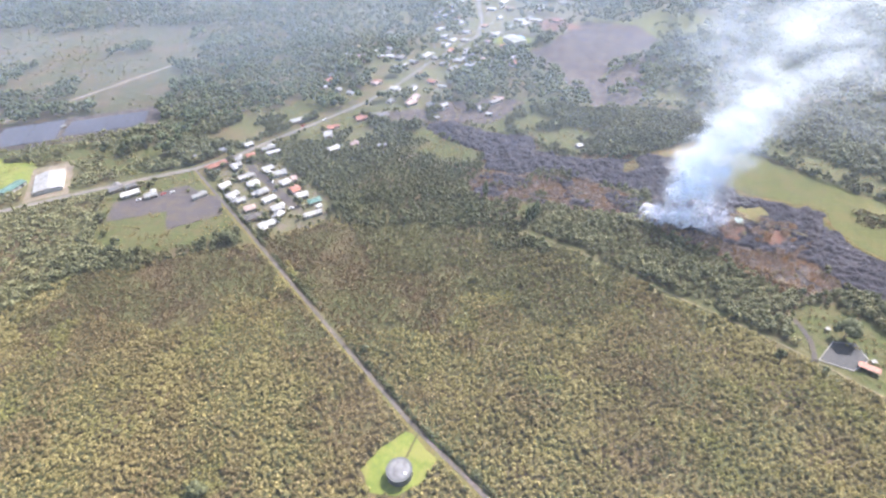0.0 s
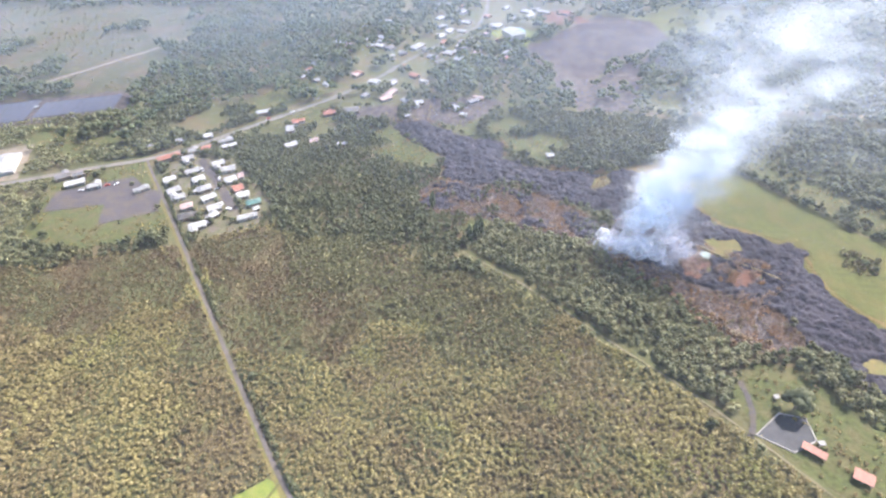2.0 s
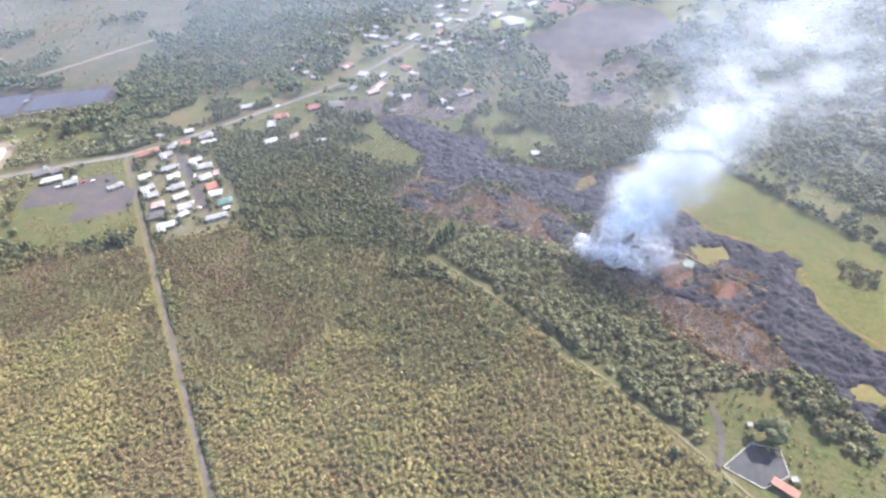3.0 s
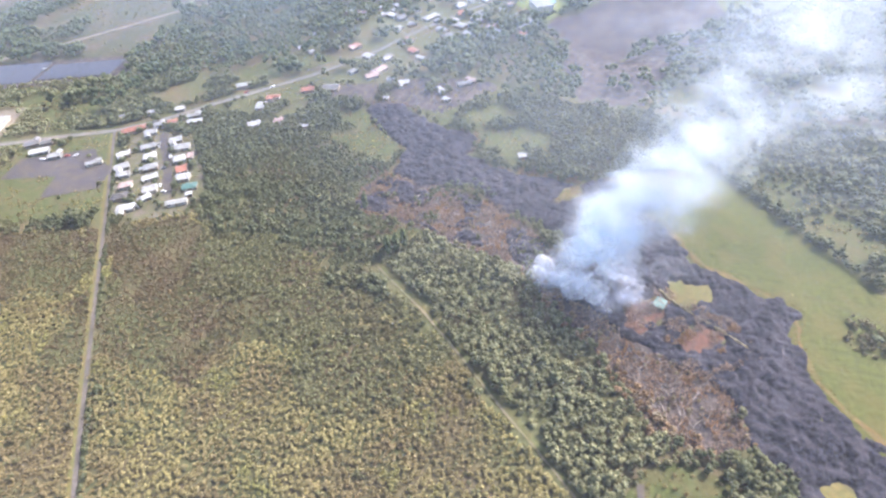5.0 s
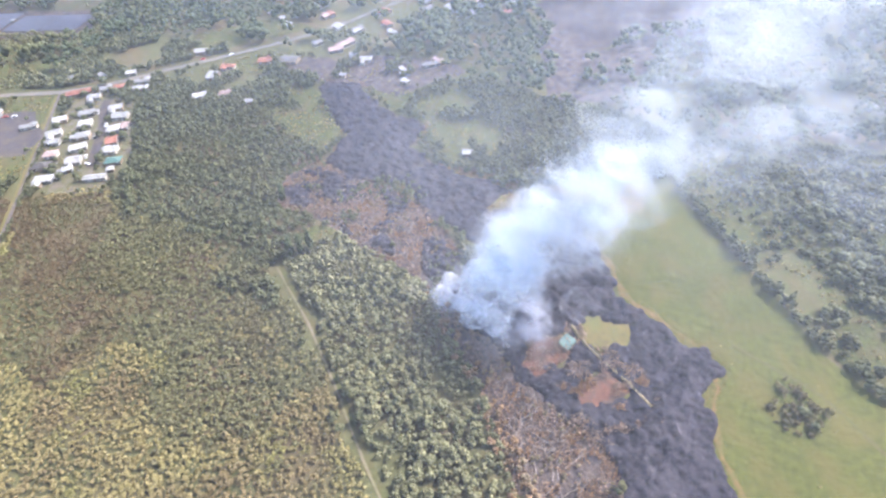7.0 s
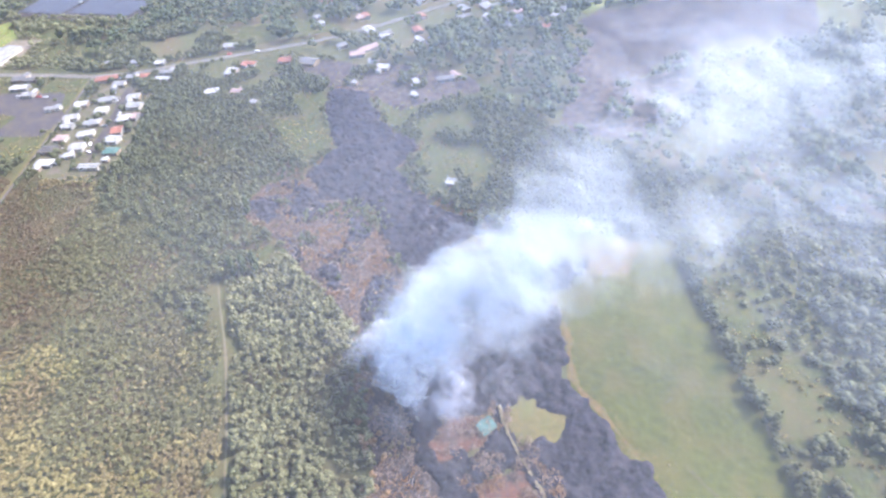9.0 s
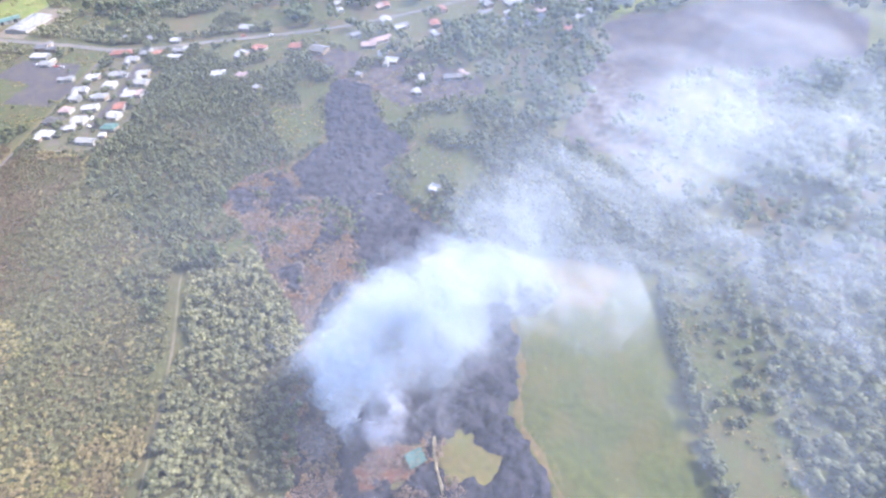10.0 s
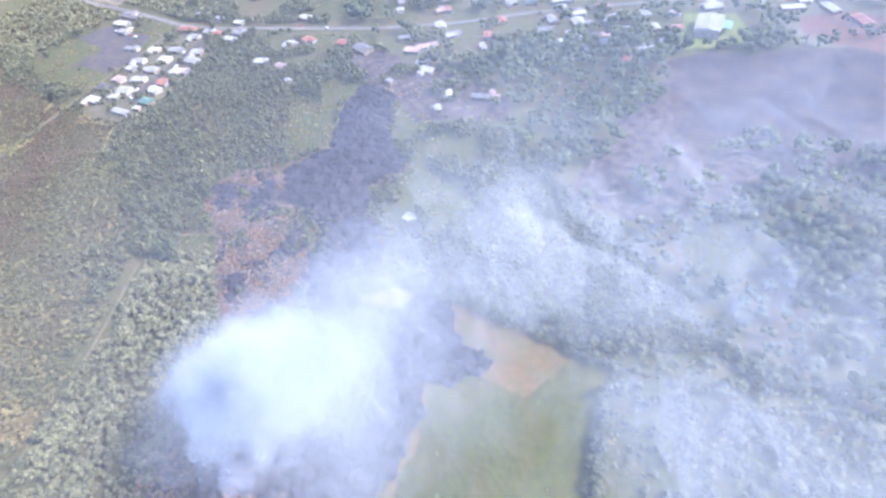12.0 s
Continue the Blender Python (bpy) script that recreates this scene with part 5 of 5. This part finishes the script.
# scrub and low bushes on the open lots
P = scatter((-420, 150, 440, 640), 3.4)
lots = np.zeros(len(P), bool)
for poly in (LOT_GRASS, BACK_GREEN, CLEARED, EAST_GREEN, FLOW_GREEN, VERGE_GREEN, FRONT_GREEN, GLADE, GLADE_STRIP, GLADE_EAST, ESTATE, WEST_GREEN, BURNT_LOTS, EAST_WOOD):
    lots |= inside(poly, P)
for hx, hy, hr in HOUSES:
    lots &= np.hypot(P[:, 0] - hx, P[:, 1] - hy) > hr * 0.8
lots &= ~inside(LOT_CINDER, P) & ~inside(LAVA, P) & (to_line(HIGHWAY, P) > 6) & (to_line(STREET, P) > 4.5) & (to_line(DRIVE, P) > 2.5) & (to_line(ROAD, P) > 3)
P = P[lots & (lattice_noise(P, 11.0, 47) + 0.35 * rng.random(len(P)) > 0.70)]
grow("scrub", P, SHRUB_FORMS, 0.3, 0.85, F_SHRUB, "scattered low green scrub on the open lots", "scrub")

P = scatter((-900, 380, -330, 800), 11.0)
P = P[inside(WEST_PLAIN, P) & ~inside(SOLAR, P) & ~inside(WEST_GREEN, P) & (to_line(DIRTROAD, P) > 7) & (lattice_noise(P, 30.0, 55) + 0.4 * rng.random(len(P)) > 0.55)]
grow("plain_scrub", P, SHRUB_FORMS, 0.5, 1.6, F_GREENSHRUB, "low dull green scrub over the western plain", "scrub")

# surviving green bushes in the scorched strip
P = scatter((-20, 350, 120, 420), 3.2)
P = P[(inside(BURN, P) & (lattice_noise(P, 13.0, 48) > 0.72)) | (inside(SURVIVORS, P) & (rng.random(len(P)) < 0.6))]
grow("surviving_bushes", P, WOOD_FORMS, 0.3, 0.6, F_WOOD, "green bushes left standing on scorched ground", "bushes")

# a few low bushes in the pasture
P = scatter((200, 330, 330, 470), 9.0)
P = P[inside(FIELD, P) & (depth_in(LAVA, P) < -5) & (rng.random(len(P)) < 0.16)]
grow("pasture_bushes", P, SHRUB_FORMS, 0.2, 0.5, F_SHRUB, "scattered low bushes in the pasture", "bushes")

# trees scorched brown where the wood meets the lava
P = scatter((90, 240, 240, 380), 3.0)
P = P[(np.abs(depth_in(BURN, P) - 1.0) < 5.0) & inside([(100, 330), (128, 306), (180, 250), (214, 250), (206, 276), (160, 318), (120, 366)], P) & (depth_in(LAVA, P) < -1) & (rng.random(len(P)) < 0.7)]
grow("scorched_trees", P, WOOD_FORMS, 0.35, 0.75, F_SINGEDTREE, "orange-brown scorched trees at the wood's edge", "trees")

# a scrubby thicket in the middle of the pasture
P = scatter((262, 322, 304, 364), 2.0)
P = P[(np.hypot(P[:, 0] - 282, (P[:, 1] - 342) * 0.9) < 4 + 13 * lattice_noise(P, 6.0, 79)) & (rng.random(len(P)) < 0.7)]
grow("pasture_thicket", P, SHRUB_FORMS, 0.4, 1.4, F_GREENSHRUB, "loose grey-green thicket of bushes in the pasture", "bushes")

P = scatter((-30, 250, 240, 430), 2.6)
P = P[inside(BURN, P) & (depth_in(LAVA, P) < 2) & (lattice_noise(P, 10.0, 49) > 0.58) & (rng.random(len(P)) < 0.75)]
grow("tan_brush", P, WOOD_FORMS, 0.16, 0.42, F_TANBRUSH, "tan and olive brush in clumps on the scorched ground", "brush")

P = scatter((-30, 250, 240, 420), 1.75)
d = np.maximum(depth_in(LAVA, P), in_pool(P) - 0.5)
P = P[(inside(BURN, P) & (d < 2.5) & (lattice_noise(P, 6.0, 41) > np.where(P[:, 1] > 342, 0.34, 0.28))) | ((inside(ISLE_DRY, P) | inside(ORANGE_STRIP, P) | inside(ORANGE_WEST, P) | inside(RUST_BRUSH, P)) & (rng.random(len(P)) < 0.6))]
grow("scorched_brush", P, DEAD_FORMS, 0.6, 1.3, F_DEAD, "scorched orange and pinkish brown brush along the lava", "brush")
P = scatter((-90, 200, 330, 530), 2.6)
d = depth_in(LAVA, P)
P = P[(np.abs(d + 1.5) < 2.2) & (lattice_noise(P, 12.0, 43) > 0.56) & ~inside(FIELD, P)]
grow("singed_edge_brush", P, DEAD_FORMS, 0.5, 1.1, F_DEAD, "orange singed brush at the lava's edge", "brush")


P = scatter((150, 255, 270, 360), 1.7)
d = depth_in(LAVA, P)
line_ = [(196, 291), (207, 298), (220, 308), (231, 318)]
P = P[((to_line(line_, P) < 1.6) & (rng.random(len(P)) < 0.8)) | ((np.abs(depth_in(ISLE_RED, P) + 4) < 8.0) & (lattice_noise(P, 5.0, 44) > 0.66)) | ((to_line([(172, 330), (184, 338), (186, 346)], P) < 5) & (rng.random(len(P)) < 0.5))]
grow("singed_hedge", P, DEAD_FORMS, 0.6, 1.1, F_DEAD, "rust brown singed hedge line crossing the lava", "brush", np.full(len(P), 1.3), 1.4)
P = scatter((120, 200, 330, 470), 1.2)
d = depth_in(LAVA, P)
P = P[(np.abs(d + 1.6) < 2.6) & inside(FIELD, P) & (lattice_noise(P, 8.0, 45) > 0.3)]
grow("singed_grass", P, DEAD_FORMS, 0.18, 0.4, F_SINGED, "orange singed grass fringe between lava and pasture", "grass")


# ---------------------------------------------------------------- smoke
def puffs(name, C, R, material, label, seed, squash=0.8, level=2):
    """Billows of smoke as lumpy closed shells, one beside and inside another."""
    r = np.random.default_rng(seed)
    V0, F0 = ico(level)
    lumps = []
    for k in range(8):
        q = [Vector(v) * 1.3 + Vector((k * 9.0, seed, 0)) for v in V0]
        lumps.append(V0 * (1 + 0.38 * np.array([noise.noise(v) for v in q]))[:, None])
    Vs, Fs = [], []
    for i, (c, s) in enumerate(zip(C, R)):
        a = r.uniform(0, 6.28)
        M = np.array(((math.cos(a), -math.sin(a), 0), (math.sin(a), math.cos(a), 0), (0, 0, squash)))
        Vs.append(lumps[i % 8] @ M.T * s + c)
        Fs.append(F0 + i * len(V0))
    return tagged(link(name, mesh_of(name, np.concatenate(Vs), np.concatenate(Fs), 3, smooth=True), material), label, "smoke", "", "stuff")


def axis(h):
    """The centre line of the plume: up, and away with the wind."""
    return np.array((SMOKE_FOOT[0] + h * LEAN_X + h * h * BEND_X, SMOKE_FOOT[1] + h * LEAN_Y + h * h * BEND_Y, h))


CEILING = 172.0          # puffs stay below this, so that they keep under the camera's path


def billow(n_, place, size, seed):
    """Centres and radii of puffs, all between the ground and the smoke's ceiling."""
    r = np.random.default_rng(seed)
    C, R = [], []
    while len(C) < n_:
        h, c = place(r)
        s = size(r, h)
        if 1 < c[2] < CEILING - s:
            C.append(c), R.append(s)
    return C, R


def in_column(r):
    h = 75 * r.random() ** 1.2
    w = 7 + 0.2 * h
    foot = r.uniform(-0.6, 1) * np.array((26, -15, 0)) * max(0.2, 1 - h / 50)
    return h, axis(h) + foot + r.normal(size=3) * np.array((w, w, w * 0.6)) * 0.6 + np.array((0, 0, 2))


def in_plume(r):
    h = 20 + 160 * r.random()
    w = 6 + 0.26 * h
    return h, axis(h) + r.normal(size=3) * np.array((w, w, w * 0.6)) * 0.6


def in_drift(r):
    c = np.array((275, 475, 82)) + r.normal(size=3) * np.array((75, 75, 28))
    return c[2], c


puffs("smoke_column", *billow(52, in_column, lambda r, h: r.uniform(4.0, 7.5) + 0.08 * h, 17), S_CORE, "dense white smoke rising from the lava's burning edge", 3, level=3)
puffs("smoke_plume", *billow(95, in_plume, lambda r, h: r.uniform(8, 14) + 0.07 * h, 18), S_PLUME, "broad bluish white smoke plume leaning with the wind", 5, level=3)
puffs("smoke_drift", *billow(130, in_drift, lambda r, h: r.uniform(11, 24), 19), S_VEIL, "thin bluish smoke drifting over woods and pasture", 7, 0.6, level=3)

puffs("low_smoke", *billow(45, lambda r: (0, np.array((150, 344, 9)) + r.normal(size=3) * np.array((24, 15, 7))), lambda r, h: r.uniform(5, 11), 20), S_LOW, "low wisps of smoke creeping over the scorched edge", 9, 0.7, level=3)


def haze(name, x0, x1, y0, y1, low, top, material, label):
    """A closed, gently uneven layer of haze."""
    xs, ys = np.linspace(x0, x1, 25), np.linspace(y0, y1, 25)
    X, Y = np.meshgrid(xs, ys, indexing="ij")
    P = np.stack((X.ravel(), Y.ravel()), 1)
    up = np.column_stack((P, top + 14 * lattice_noise(P, 300.0, 61)))
    dn = np.column_stack((P, low - 14 * lattice_noise(P, 300.0, 62)))
    i, j = np.meshgrid(np.arange(24), np.arange(24), indexing="ij")
    a = (i * 25 + j).ravel()
    F = np.stack((a, a + 25, a + 26, a + 1), 1)
    rim = np.concatenate((np.arange(25) * 25, 600 + np.arange(1, 25), (np.arange(23, -1, -1) * 25 + 24), np.arange(23, 0, -1)))
    nx = np.roll(rim, -1)
    side = np.stack((rim, nx, nx + 625, rim + 625), 1)
    tagged(link(name, mesh_of(name, np.concatenate((up, dn)), np.concatenate((F, F[:, ::-1] + 625, side)), smooth=True), material), label, "haze", "", "stuff")


# haze and far_haze: added pale sheets that stand in for veiling glare and distance haze
haze("haze", -2400, 2400, -900, 3000, 60, 120, S_HAZE, "thin bluish haze sheets added to lift the dark tones")
haze("high_veil", -40, 340, 180, 480, 100, 122, S_THIN, "faint bluish veil of smoke high over the lava")
haze("far_haze", -2300, 2300, 210, 2900, 30, 105, S_FARHAZE, "bluish sheets added for distance haze over the far woods")

# plan units to metres
for ob in list(scene.objects):
    if ob.parent is None and ob.type in {"MESH", "EMPTY"}:
        ob.matrix_basis = Matrix.Diagonal((K, K, K, 1)) @ ob.matrix_basis
